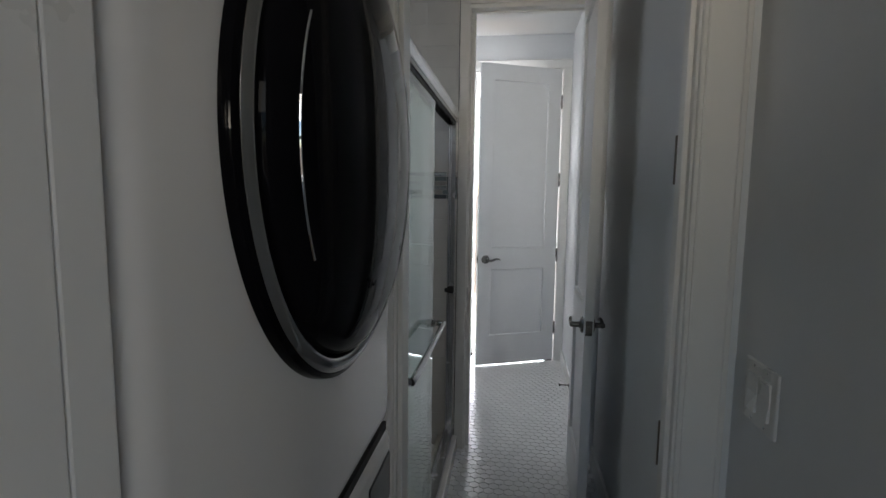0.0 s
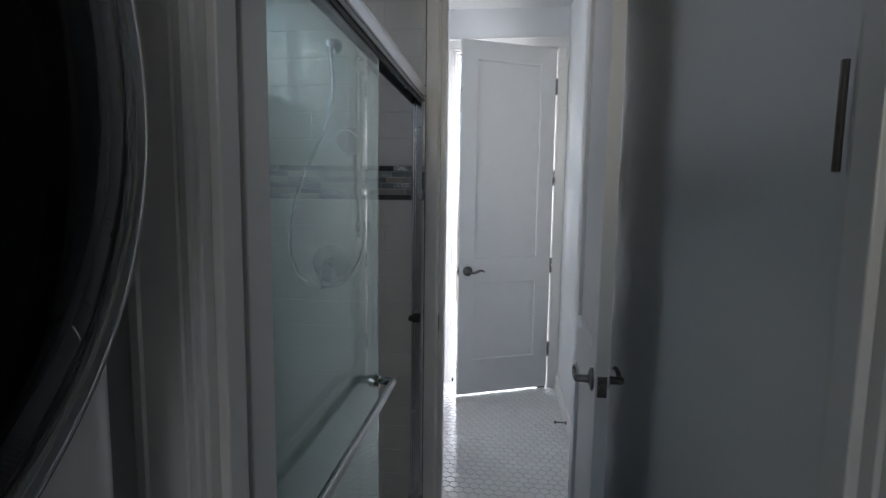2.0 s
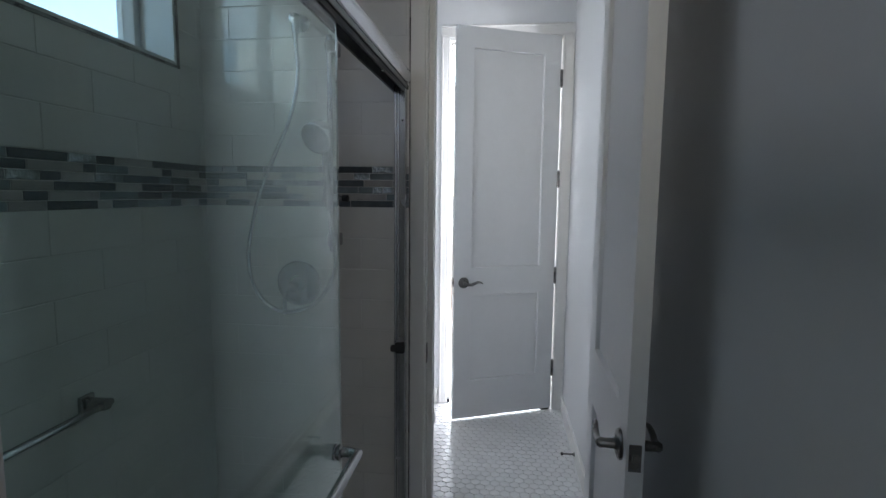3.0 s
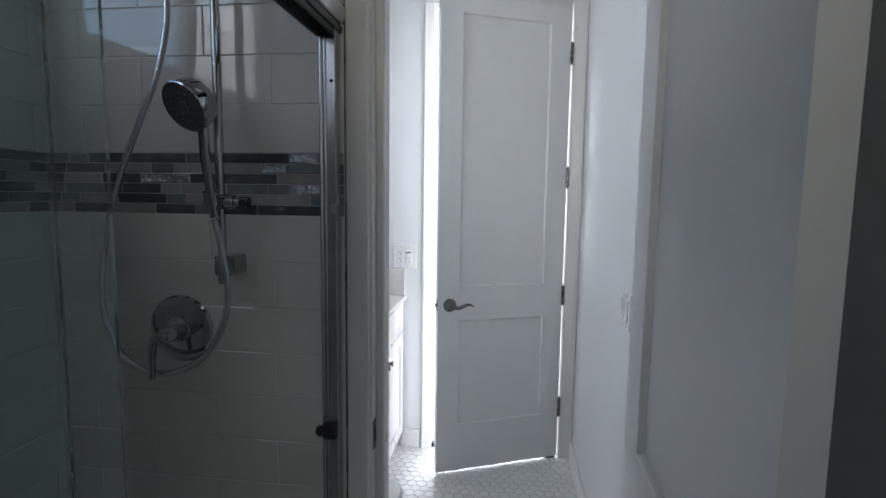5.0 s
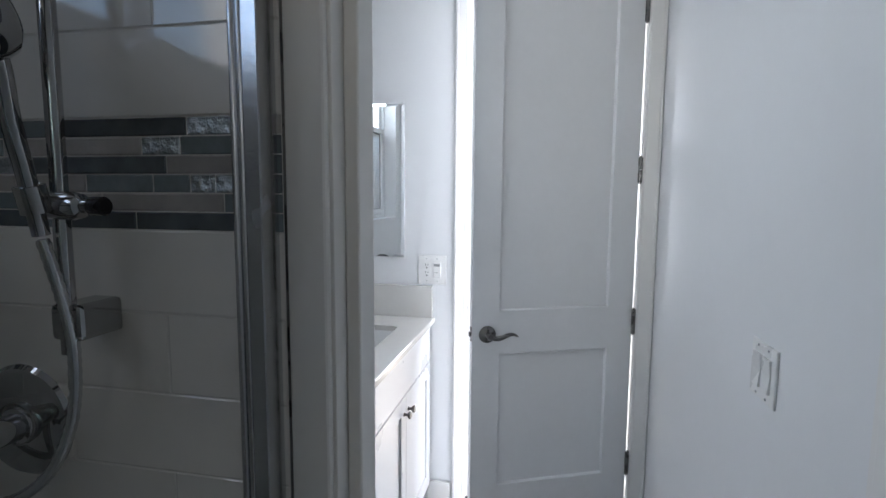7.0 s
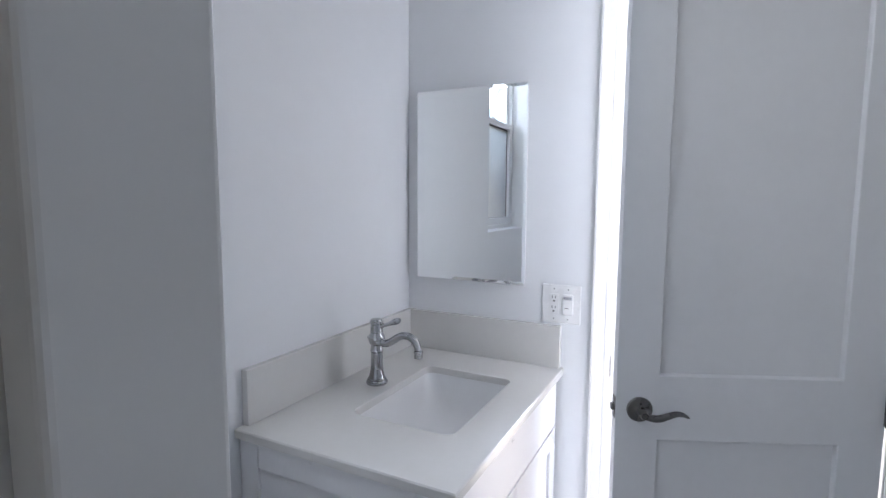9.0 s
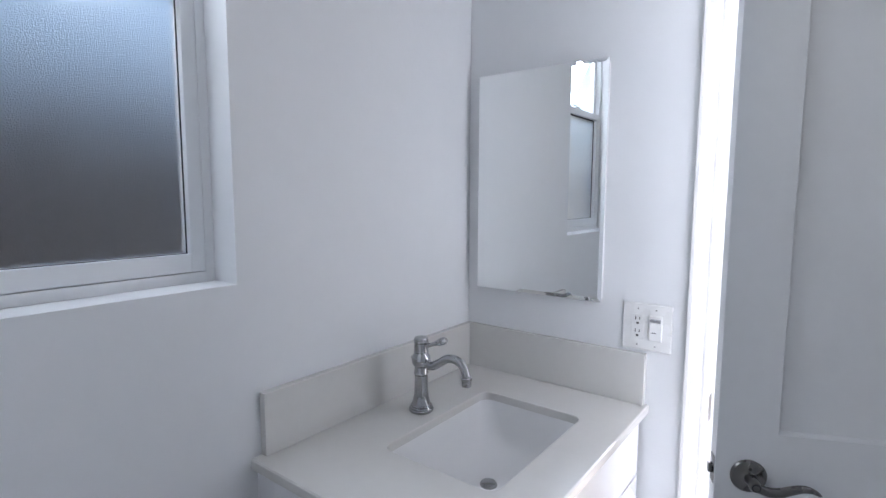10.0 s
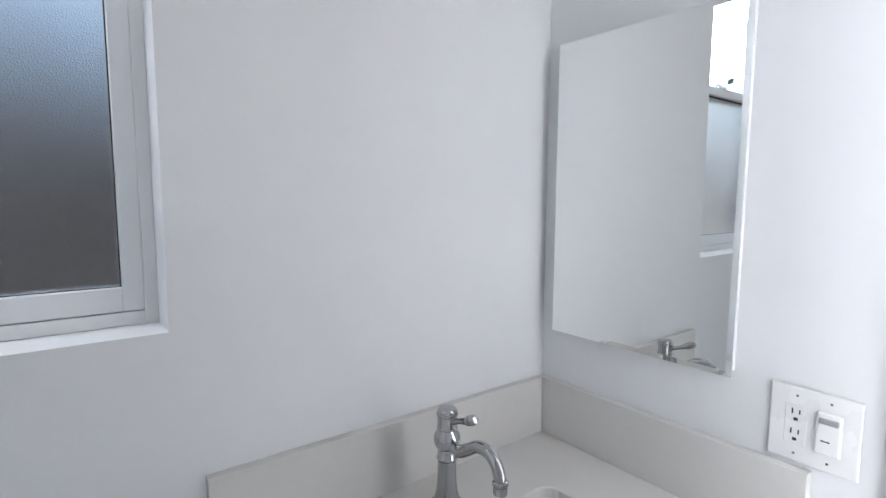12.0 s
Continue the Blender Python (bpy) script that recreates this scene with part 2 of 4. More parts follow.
# ceilings
setting("ceiling", box(-1.25, XR + 0.12, -2.7, YF + 0.12, CEILING, CEILING + 0.1), CEIL, "white painted plaster ceiling", "ceiling")
setting("ceiling_hall_side", box(-2.2, -1.25, -2.7, 0.0, CEILING, CEILING + 0.1), CEIL, "white painted ceiling over the laundry", "ceiling")
setting("ceiling_far_room", box(-2.3, 2.3, YF + 0.12, 7.1, CEILING, CEILING + 0.1), CEIL, "white painted ceiling of the far room", "ceiling")

# walls
setting("wall_right", boxes((XR, XR + 0.12, -0.6, YF + 0.12, 0, CEILING), (XR, XR + 0.12, -2.7, -1.5, 0, CEILING), (XR, XR + 0.12, -1.5, -0.6, 0, 0.9), (XR, XR + 0.12, -1.5, -0.6, 2.25, CEILING)), WALL, "smooth pale grey-white painted wall", "wall")
setting("wall_far", boxes((XW, D3[0] - 0.019, YF, YF + 0.12, 0, CEILING), (D3[1] + 0.019, XR, YF, YF + 0.12, 0, CEILING), (D3[0] - 0.019, D3[1] + 0.019, YF, YF + 0.12, H3, CEILING)), WALL, "white painted wall with a doorway beside the vanity", "wall")
BW = (2.86, 3.437, 1.235, 2.32)   # bathroom window: y0, y1, z0, z1
SW = (1.235, 2.516, 1.793, 2.36)   # shower window
setting("wall_window", boxes(
    (XW - 0.14, XW, 0.95, SW[0], 0, CEILING), (XW - 0.14, XW, SW[1], BW[0], 0, CEILING), (XW - 0.14, XW, BW[1], YF + 0.12, 0, CEILING),
    (XW - 0.14, XW, SW[0], SW[1], 0, SW[2]), (XW - 0.14, XW, SW[0], SW[1], SW[3], CEILING),
    (XW - 0.14, XW, BW[0], BW[1], 0, BW[2]), (XW - 0.14, XW, BW[0], BW[1], BW[3], CEILING)), WALL, "white painted outer wall with two windows", "wall")
setting("wall_bath_door", boxes((XW, D2[0] - 0.019, D2[2], D2[3], 0, CEILING), (D2[1] + 0.019, XR, 2.592, D2[3], 0, CEILING), (D2[0] - 0.019, D2[1] + 0.019, D2[2], D2[3], H2, CEILING)), WALL, "white painted wall with the bathroom doorway", "wall")
setting("wall_laundry_door", boxes((XW, D1[0] - 0.019, D1[2], D1[3], 0, CEILING), (D1[1] + 0.019, XR, D1[2], D1[3], 0, CEILING), (D1[0] - 0.019, D1[1] + 0.019, D1[2], D1[3], H2, CEILING)), WALL, "white painted wall with the laundry doorway", "wall")
setting("wall_laundry", boxes((-1.1, XW + 0.002, 0.1, D1[2], 0, CEILING), (-2.1, -0.235, 0.06, 0.16, 0, CEILING)), WALL, "painted wall round the laundry alcove", "wall")
setting("wall_hall_side", box(-2.2, -2.1, -2.7, 0.16, 0, CEILING), WALL, "painted side wall of the laundry", "wall")
setting("wall_hall_back", boxes((-2.1, -0.9, -2.7, -2.6, 0, CEILING), (0.0, XR, -2.7, -2.6, 0, CEILING), (-0.9, 0.0, -2.7, -2.6, 0, 1.0), (-0.9, 0.0, -2.7, -2.6, 2.25, CEILING)), WALL, "painted back wall of the laundry with an added opening", "wall")
setting("wall_far_room", boxes((-2.3, -2.2, YF + 0.12, 7.1, 0, CEILING), (2.2, 2.3, YF + 0.12, 7.1, 0, CEILING), (-2.2, -0.8, 7.0, 7.1, 0, CEILING), (1.2, 2.2, 7.0, 7.1, 0, CEILING), (-0.8, 1.2, 7.0, 7.1, 2.4, CEILING), (-2.2, XW - 0.14, YF + 0.02, YF + 0.12, 0, CEILING), (XR + 0.12, 2.2, YF + 0.02, YF + 0.12, 0, CEILING)), WALL, "white painted walls of the bright far room", "wall")


# outside
setting("ground", box(-600, 600, -600, 600, -0.5, -0.14), GROUND, "bare brown soil round the house", "ground")


# ---- door frames and trim ----
def casing_leg(name, x0, width, yface, out, z0, z1, parent, plain=False):
    """A moulded casing leg; its thin edge is at x0, width is signed away from the opening; out is -1 or 1 along y."""
    s = 1 if width > 0 else -1
    w = abs(width)
    prof = [(0, 0), (0, 0.011), (0.002, 0.013), (0.008, 0.013), (0.010, 0.0115), (0.012, 0.0135), (w - 0.012, 0.0155), (w - 0.010, 0.0185), (w - 0.002, 0.0185), (w, 0.0165), (w, 0)]
    if plain:
        prof = [(0, 0), (0, 0.008), (0.0015, 0.0105), (0.004, 0.0118), (w - 0.003, 0.0125), (w - 0.001, 0.0115), (w, 0.009), (w, 0)]
    return part(name, prism(prof, lambda u, v, a: Vector((x0 + s * u, yface + out * v, z0 + a)), z1 - z0), TRIM, parent)


def casing_head(name, x0, x1, z0, w, yface, out, parent):
    prof = [(0, 0), (0, 0.011), (0.002, 0.013), (0.008, 0.013), (0.010, 0.0115), (0.012, 0.0135), (w - 0.012, 0.0155), (w - 0.010, 0.0185), (w - 0.002, 0.0185), (w, 0.0165), (w, 0)]
    return part(name, prism(prof, lambda u, v, a: Vector((x0 + a, yface + out * v, z0 + u)), x1 - x0), TRIM, parent)


def door_frame(name, d, h, sides, label, stop_y):
    """Jambs, stops and casings round an opening; sides: (face y, direction, left width, right width)."""
    f = tagged(thing(name, label, "door frame", (0, 0, 0)), "", "", "", "structure")
    x0, x1, y0, y1 = d
    t = 0.019
    part("jamb", box(x0, x0 + t, y0 - 0.003, y1 + 0.003, 0, h, 0.0015), TRIM, f)
    part("jamb", box(x1 - t, x1, 2.587 if name == "door_frame_2" else y0 - 0.003, y1 + 0.003, 0, h, 0.0015), TRIM, f)
    part("head_jamb", box(x0 + t, x1 - t, y0 - 0.003, y1 + 0.003, h - t, h, 0.0015), TRIM, f)
    part("stop", box(x0 + t, x0 + t + 0.019, y0 + 0.030, y1 + 0.002, 0, h - t - 0.011, 0.003, 3) if name == "door_frame_2" else box(x0 + t, x0 + t + 0.011, stop_y, stop_y + 0.034, 0, h - t - 0.011, 0.002), TRIM, f)
    part("stop", box(x1 - t - (0.003 if name == "door_frame_2" else 0.011), x1 - t, stop_y, stop_y + 0.034, 0, h - t - 0.011, 0.002), TRIM, f)
    part("stop", box(x0 + t, x1 - t, stop_y, stop_y + 0.034, h - t - 0.011, h - t, 0.002), TRIM, f)
    for yface, out, wl, wr in sides:
        casing_leg("casing", x0 + t - 0.005, -wl, yface, out, 0, h + 0.0, f, name == "door_frame_2")
        if wr > 0.03:
            casing_leg("casing", x1 - t + (0.0008 if name == "door_frame_2" and out > 0 else 0.005), wr, yface, out, 0, h + 0.0, f)
        casing_head("head_casing", x0 + t - 0.005 - wl, x1 - t + 0.005 + wr, h, 0.07, yface, out, f)
    return f


F1 = door_frame("door_frame_1", (D1[0] - 0.019, D1[1] + 0.019, D1[2], D1[3]), H2, [(D1[2] - 0.001, -1, 0.06, 0.085), (D1[3] + 0.001, 1, 0.018, 0.085)], "white painted door frame with dark hinges and no door", D1[2] + 0.012)
part("jamb_return", box(-0.2615, -0.2405, D1[3] + 0.020, YT0 + 0.002, 0, CEILING, 0.002), TRIM, F1)
F2 = door_frame("door_frame_2", (D2[0] - 0.019, D2[1] + 0.019, D2[2], D2[3]), H2, [(D2[2] - 0.001, -1, 0.050, 0.02), (D2[3] + 0.001, 1, 0.06, 0.048)], "white painted frame of the bathroom doorway", D2[2] + 0.045)
F3 = door_frame("door_frame_3", (D3[0] - 0.019, D3[1] + 0.019, D3[2], D3[3]), H3, [(D3[2] - 0.001, -1, 0.050, 0.066), (D3[3] + 0.001, 1, 0.06, 0.05)], "white painted frame of the half-open far door", D3[2] + 0.045)


def hinge_mesh():
    bm = bmesh.new()
    for k in range(5):
        add_lathe(bm, [(0, 0.0), (0.0085, 0.0), (0.0085, 0.0192), (0, 0.0192)], pose(0, 0, -0.05 + 0.02 * k), 12)
    add_lathe(bm, [(0, 0.05), (0.004, 0.05), (0.0048, 0.054), (0, 0.057)], Matrix(), 10)
    add_lathe(bm, [(0, -0.05), (0.004, -0.05), (0.0048, -0.054), (0, -0.057)], Matrix(), 10)
    add_box(bm, -0.001, 0.0015, 0.002, 0.036, -0.05, 0.05)
    return bm


# empty hinges on the right jamb of the first doorway
for hz in (2.12, 1.455, 0.84, 0.24):
    h = part("hinge", boxes((D1[1] - 0.0025, D1[1] + 0.001, 1.1265, 1.131, hz - 0.05, hz + 0.05, 0.001)), HINGE, F1, "dark hinge leaf with no door")
    part("knuckle", lathe([(0, -0.05), (0.0035, -0.05), (0.0035, 0.05), (0, 0.05)], pose(D1[1] - 0.001, 1.131, hz), 12), HINGE, h)
# hinge leaves that carry the bathroom door
for hz in (0.287, 0.892, 1.467, 2.072):
    part("hinge_leaf", box(0.3475, 0.394, 2.5835, 2.5868, hz - 0.05, hz + 0.05, 0.001), NICKEL, F2, "dark hinge leaf")
# strike plate on the left jamb of the bathroom doorway
sp = part("strike_plate", box(D2[0] - 0.001, D2[0] + 0.0018, 2.664, 2.688, 0.814, 0.884, 0.001), NICKEL, F2, "dark metal strike plate")
part("latch_hole", box(D2[0] + 0.001, D2[0] + 0.0024, 2.669, 2.682, 0.832, 0.866), SLOT, sp)
sp = part("strike_plate", box(D3[0] - 0.001, D3[0] + 0.0018, YF + 0.012, YF + 0.040, 0.845, 0.915, 0.001), NICKEL, F3, "dark metal strike plate")


part("seal_end", box(-0.3182, -0.3035, YF + 0.002, YF + 0.030, 0.001, 0.024, 0.002), DARK, F3, "small black rubber seal at the foot of the jamb")


def lever(parent, at, side, along):
    """A round rosette with a wavy lever. side: the way the face looks along local y; along: the lever's way along x."""
    x, y, z = at
    turn = Matrix.Translation((x, y, z)) @ Euler((radians(-90 * side), 0, 0)).to_matrix().to_4x4()
    ros = part("rosette", lathe([(0, 0), (0.033, 0), (0.0335, 0.003), (0.031, 0.007), (0.024, 0.0095), (0.016, 0.0105), (0.0115, 0.014), (0.0105, 0.03), (0.0115, 0.042), (0.009, 0.047), (0, 0.048)], turn, 36), NICKEL, parent, "dark satin nickel lever handle", True)
    part("privacy_pin", lathe([(0, 0), (0.0032, 0), (0.0032, 0.001), (0, 0.001)], turn @ pose(0, -0.018 * side, 0.0102), 10), SLOT, ros)
    yy = y + side * 0.040
    pts = smooth_path([(x - along * 0.004, yy, z), (x + along * 0.018, yy + side * 0.003, z - 0.006), (x + along * 0.038, yy + side * 0.004, z - 0.006), (x + along * 0.058, yy + side * 0.004, z + 0.001), (x + along * 0.078, yy + side * 0.002, z + 0.006), (x + along * 0.096, yy, z + 0.004), (x + along * 0.114, yy - side * 0.003, z - 0.006)], 5)
    n = len(pts)
    part("lever", tube(pts, [0.0078 * (1 - u) ** 0.35 * (0.74 + 0.3 * math.sin(math.pi * u)) + 0.0008 for u in [k / (n - 1) for k in range(n)]], 14, 1.25), NICKEL, ros, "", True)
    cap = Matrix.Translation((x, yy + side * 0.008, z)) @ Euler((radians(-90 * side), 0, 0)).to_matrix().to_4x4()
    part("hub_ring", lathe([(0.0062, -0.002), (0.0078, -0.002), (0.0078, 0.001), (0.0062, 0.001)], cap, 20), SLOT, ros)


def panel_door(name, label, hinge_at, rz, width, height, panels, hinge_z, lever_z):
    """Leaf from the hinge (local x = 0) to local x = width, y from 0 to 0.035; two sunk panels on both faces."""
    d = tagged(thing(name, label, "door", (hinge_at[0], hinge_at[1], 0.012), rz), "", "", "", "structure")
    st, th, dp, sl = 0.108, 0.035, 0.0125, 0.0045
    zs = [0.0] + [z for p in panels for z in p] + [height]
    part("stile", box(0, st, -th, 0, 0, height), DOORM, d)
    part("stile", box(width - st, width, -th, 0, 0, height), DOORM, d)
    for k in range(0, len(zs), 2):
        part("rail", box(st, width - st, -th, 0, zs[k], zs[k + 1]), DOORM, d)
    for a, b in panels:
        bm = bmesh.new()
        o = [(st, a), (width - st, a), (width - st, b), (st, b)]
        i = [(st + sl, a + sl), (width - st - sl, a + sl), (width - st - sl, b - sl), (st + sl, b - sl)]
        for y0, y1 in ((-th, dp - th), (0.0, -dp)):
            vo = [bm.verts.new((u, y0, w)) for u, w in o]
            m1 = [bm.verts.new((u + 0.002 * (1 if u < width / 2 else -1), y0 + 0.003 * (1 if y1 > y0 else -1), w + 0.002 * (1 if w < (a + b) / 2 else -1))) for u, w in o]
            vi = [bm.verts.new((u, y1, w)) for u, w in i]
            for p, q in ((vo, m1), (m1, vi)):
                for k in range(4):
                    j = (k + 1) % 4
                    bm.faces.new((p[k], p[j], q[j], q[k]))
            bm.faces.new(vi)
        part("panel", bm, DOORM, d)
    for z in hinge_z:
        hb = hinge_mesh()
        bmesh.ops.transform(hb, matrix=pose(-0.004, 0.004, z, 0, 0, 180), verts=hb.verts)
        part("hinge", hb, NICKEL, d, "dark satin nickel hinge", True)
    lever(d, (width - 0.06, -th, lever_z), -1, -1)
    lever(d, (width - 0.06, 0.0, lever_z), 1, -1)
    part("latch_plate", box(width - 0.0005, width + 0.0015, -0.030, -0.005, lever_z - 0.029, lever_z + 0.029, 0.001), NICKEL, d)
    part("latch_bolt", box(width, width + 0.010, -0.024, -0.011, lever_z - 0.009, lever_z + 0.009, 0.002), NICKEL, d)
    return d


# far door: hinged at the right jamb, swung towards the bathroom
DOOR3 = panel_door("door_2", "white two-panel door standing ajar with dark lever", (0.364, 4.258), 180 + 23.6, 0.673, 2.355, ((0.24, 0.775), (0.945, 2.236)), (0.275, 0.880, 1.490, 2.102), 0.856)
# dark filler box stands for the shade in the gap below the door
part("gap_shade", box(0.004, 0.058, -0.031, -0.004, -0.0112, 0.0012, 0.001), DARK, DOOR3, "dark filler for the shade under the hinge corner")
# bathroom door, swung back along the right wall
DOOR2 = panel_door("door_1", "white two-panel door opened back along the wall", (0.346, 2.5706), -92.3, 0.5935, 2.275, ((0.24, 0.775), (0.938, 2.14)), (0.275, 0.880, 1.455, 2.06), 0.860)


# baseboards
def baseboard(bm_rows, label="white painted baseboard"):
    for r in bm_rows:
        ob = part("baseboard", box(*r, 0.003), TRIM)
        tagged(ob, label, "baseboard", "", "structure")


baseboard([(XR - 0.013, XR, 2.83, YF - 0.02, 0, 0.10), (XR - 0.013, XR, 1.24, 2.6, 0, 0.10), (XR - 0.013, XR, -2.6, 1.03, 0, 0.10), (-0.490, D3[0] - 0.065, YF - 0.013, YF, 0, 0.10), (XW, XW + 0.013, 2.79, 3.44, 0, 0.10)])


# ---- windows ----
def bath_window():
    y0, y1, z0, z1 = BW
    w = tagged(thing("window_1", "white vinyl hung window with obscure lower glass", "window"), "", "", "", "structure")
    xo, xi, f = XW - 0.135, XW - 0.082, 0.019
    part("window_sill", box(XW - 0.14, XW + 0.0, y0, y1, z0, z0 + 0.004), WALL, w)
    part("window_frame", box(xo, xi, y0, y0 + f, z0 + 0.004, z1, 0.001), VINYL, w)
    part("window_frame", box(xo, xi, y1 - f, y1, z0 + 0.004, z1, 0.001), VINYL, w)
    part("window_frame", box(xo, xi, y0 + f, y1 - f, z0 + 0.004, z0 + 0.0255, 0.001), VINYL, w)
    part("window_frame", box(xo, xi, y0 + f, y1 - f, z1 - f, z1, 0.001), VINYL, w)
    zm = 1.815
    a, b = xi - 0.036, xi - 0.002
    s = 0.029
    sash = part("sash", boxes((a, b, y0 + f, y0 + f + s, z0 + 0.027, zm + 0.03, 0.0012), (a, b, y1 - f - s, y1 - f, z0 + 0.027, zm + 0.03, 0.0012),
                              (a, b, y0 + f + s, y1 - f - s, z0 + 0.027, z0 + 0.064, 0.0012), (a, b, y0 + f + s, y1 - f - s, zm, zm + 0.03, 0.0012)), VINYL, w, "lower sash in white vinyl")
    g = part("pane", box(a + 0.010, a + 0.015, y0 + f + s - 0.004, y1 - f - s + 0.004, z0 + 0.06, zm + 0.004), FROST, sash, "pebbled obscure glass pane")
    g.visible_shadow = False
    part("glazing_bead", boxes((a + 0.016, a + 0.019, y1 - f - s - 0.002, y1 - f - s + 0.001, z0 + 0.06, zm), (a + 0.016, a + 0.019, y0 + f + s - 0.001, y0 + f + s + 0.004, z0 + 0.06, zm), (a + 0.016, a + 0.019, y0 + f + s, y1 - f - s, zm - 0.006, zm + 0.001), (a + 0.016, a + 0.019, y0 + f + s, y1 - f - s, z0 + 0.063, z0 + 0.0655)), DARK, sash)
    lock = part("sash_lock", lathe([(0, 0), (0.018, 0), (0.018, 0.006), (0.012, 0.010), (0, 0.010)], pose(b - 0.012, (y0 + y1) / 2, zm + 0.03), 20), VINYL, sash, "white cam lock", True)
    part("lock_lever", box(b - 0.018, b - 0.008, (y0 + y1) / 2 - 0.004, (y0 + y1) / 2 + 0.04, zm + 0.040, zm + 0.046, 0.002), VINYL, lock)
    up = part("upper_sash", boxes((xo + 0.006, xo + 0.032, y0 + f, y0 + f + s, zm - 0.01, z1 - f, 0.003), (xo + 0.006, xo + 0.032, y1 - f - s, y1 - f, zm - 0.01, z1 - f, 0.003), (xo + 0.006, xo + 0.032, y0 + f + s, y1 - f - s, z1 - f - s, z1 - f, 0.003), (xo + 0.006, xo + 0.032, y0 + f + s, y1 - f - s, zm - 0.01, zm + 0.014, 0.003)), VINYL, w, "upper sash in white vinyl")
    g = part("pane", box(xo + 0.016, xo + 0.020, y0 + f + s - 0.003, y1 - f - s + 0.003, zm + 0.012, z1 - f - s + 0.003), CLEAR, up)
    g.visible_shadow = False


def shower_window():
    y0, y1, z0, z1 = SW
    w = tagged(thing("window_2", "high white vinyl shower window with clear glass", "window"), "", "", "", "structure")
    xo, xi, f = XW - 0.13, XW - 0.07, 0.038
    part("window_frame", box(xo, xi, y0 + 0.012, y0 + f, z0 + 0.012, z1, 0.003), VINYL, w)
    part("window_frame", box(xo, xi, y1 - f, y1 - 0.012, z0 + 0.012, z1, 0.003), VINYL, w)
    part("window_frame", box(xo, xi, y0 + f, y1 - f, z0 + 0.012, z0 + f, 0.003), VINYL, w)
    part("window_frame", box(xo, xi, y0 + f, y1 - f, z1 - f, z1, 0.003), VINYL, w)
    part("mullion", box(xo, xi - 0.006, (y0 + y1) / 2 - 0.02, (y0 + y1) / 2 + 0.02, z0 + f, z1 - f, 0.003), VINYL, w)
    for a, b in ((y0 + f, (y0 + y1) / 2 - 0.02), ((y0 + y1) / 2 + 0.02, y1 - f)):
        g = part("pane", box(xo + 0.02, xo + 0.025, a, b, z0 + f, z1 - f), CLEAR, w)
        g.visible_shadow = False
    # tiled reveal and its metal edge
    part("reveal_tile", box(xi, XT - 0.001, y1 - 0.012, y1 + 0.0, z0, z1, 0.001), TILE, w)
    part("reveal_tile", box(xi, XT - 0.001, y0, y1 - 0.012, z0 - 0.0, z0 + 0.012, 0.001), TILE, w)
    part("reveal_tile", box(xi, XT - 0.001, y0, y0 + 0.012, z0 + 0.012, z1, 0.001), TILE, w)
    part("edge_trim", boxes((XT - 0.004, XT + 0.0035, y1 - 0.003, y1 + 0.006, z0 - 0.008, z1), (XT - 0.004, XT + 0.0035, y0 - 0.004, y1 - 0.003, z0 - 0.008, z0 + 0.001), (XT - 0.004, XT + 0.0035, y0 - 0.006, y0 + 0.003, z0 - 0.008, z1)), NICKEL, w, "thin metal tile edge")


bath_window()
shower_window()
hw = tagged(thing("window_3", "white framed laundry window", "window"), "", "", "", "structure")
for r in ((-1.5, -1.45, 0.9, 2.25), (-0.65, -0.6, 0.9, 2.25), (-1.45, -0.65, 0.9, 0.95), (-1.45, -0.65, 2.2, 2.25), (-1.45, -0.65, 1.55, 1.6)):
    part("window_frame", box(XR + 0.05, XR + 0.09, r[0], r[1], r[2], r[3], 0.003), VINYL, hw)

# unseen window frame, added at the back fill lamp
hb = tagged(thing("added_back_window", "added white frame behind the laundry, out of view", "window"), "", "", "", "structure")
for r in ((-0.47, -0.43, 1.0, 2.25), (0.39, 0.43, 1.0, 2.25), (-0.43, 0.39, 1.0, 1.04), (-0.43, 0.39, 2.21, 2.25)):
    part("window_frame", box(r[0], r[1], -2.66, -2.62, r[2], r[3], 0.003), VINYL, hb)

# fence and hedge outside the windows
fence = thing("fence", "dark weathered board fence beside the house", "fence", (-3.0, 0, 0))
for k in range(46):
    part("board", box(-0.012, 0.012, -2.0 + 0.2 * k, -1.81 + 0.2 * k, -0.14, 2.10 + 0.01 * ((k * 7) % 5)), FENCE, fence)
rng = random.Random(5)
bm = bmesh.new()
for k in range(9000):
    c = Vector((-5.0 + rng.gauss(0, 0.45), rng.uniform(-2.5, 9.0), rng.uniform(0.2, 3.1)))
    c.z += 0.35 * math.sin(c.y * 1.7) + 0.2 * math.sin(c.y * 4.1)
    if 0.4 < c.y < 4.6:
        c.z *= 1.25
    a, s = rng.uniform(0, 6.28), rng.uniform(0.05, 0.12)
    u = Vector((math.cos(a), math.sin(a), rng.uniform(-0.6, 0.6))).normalized() * s
    v = Vector((-math.sin(a), math.cos(a), rng.uniform(-0.5, 0.9))).normalized() * s * 0.5
    bm.faces.new([bm.verts.new(c + q) for q in (u, v, -u, -v)])
tagged(part("hedge", bm, LEAF), "leafy green hedge behind the fence", "hedge", "", "stuff")


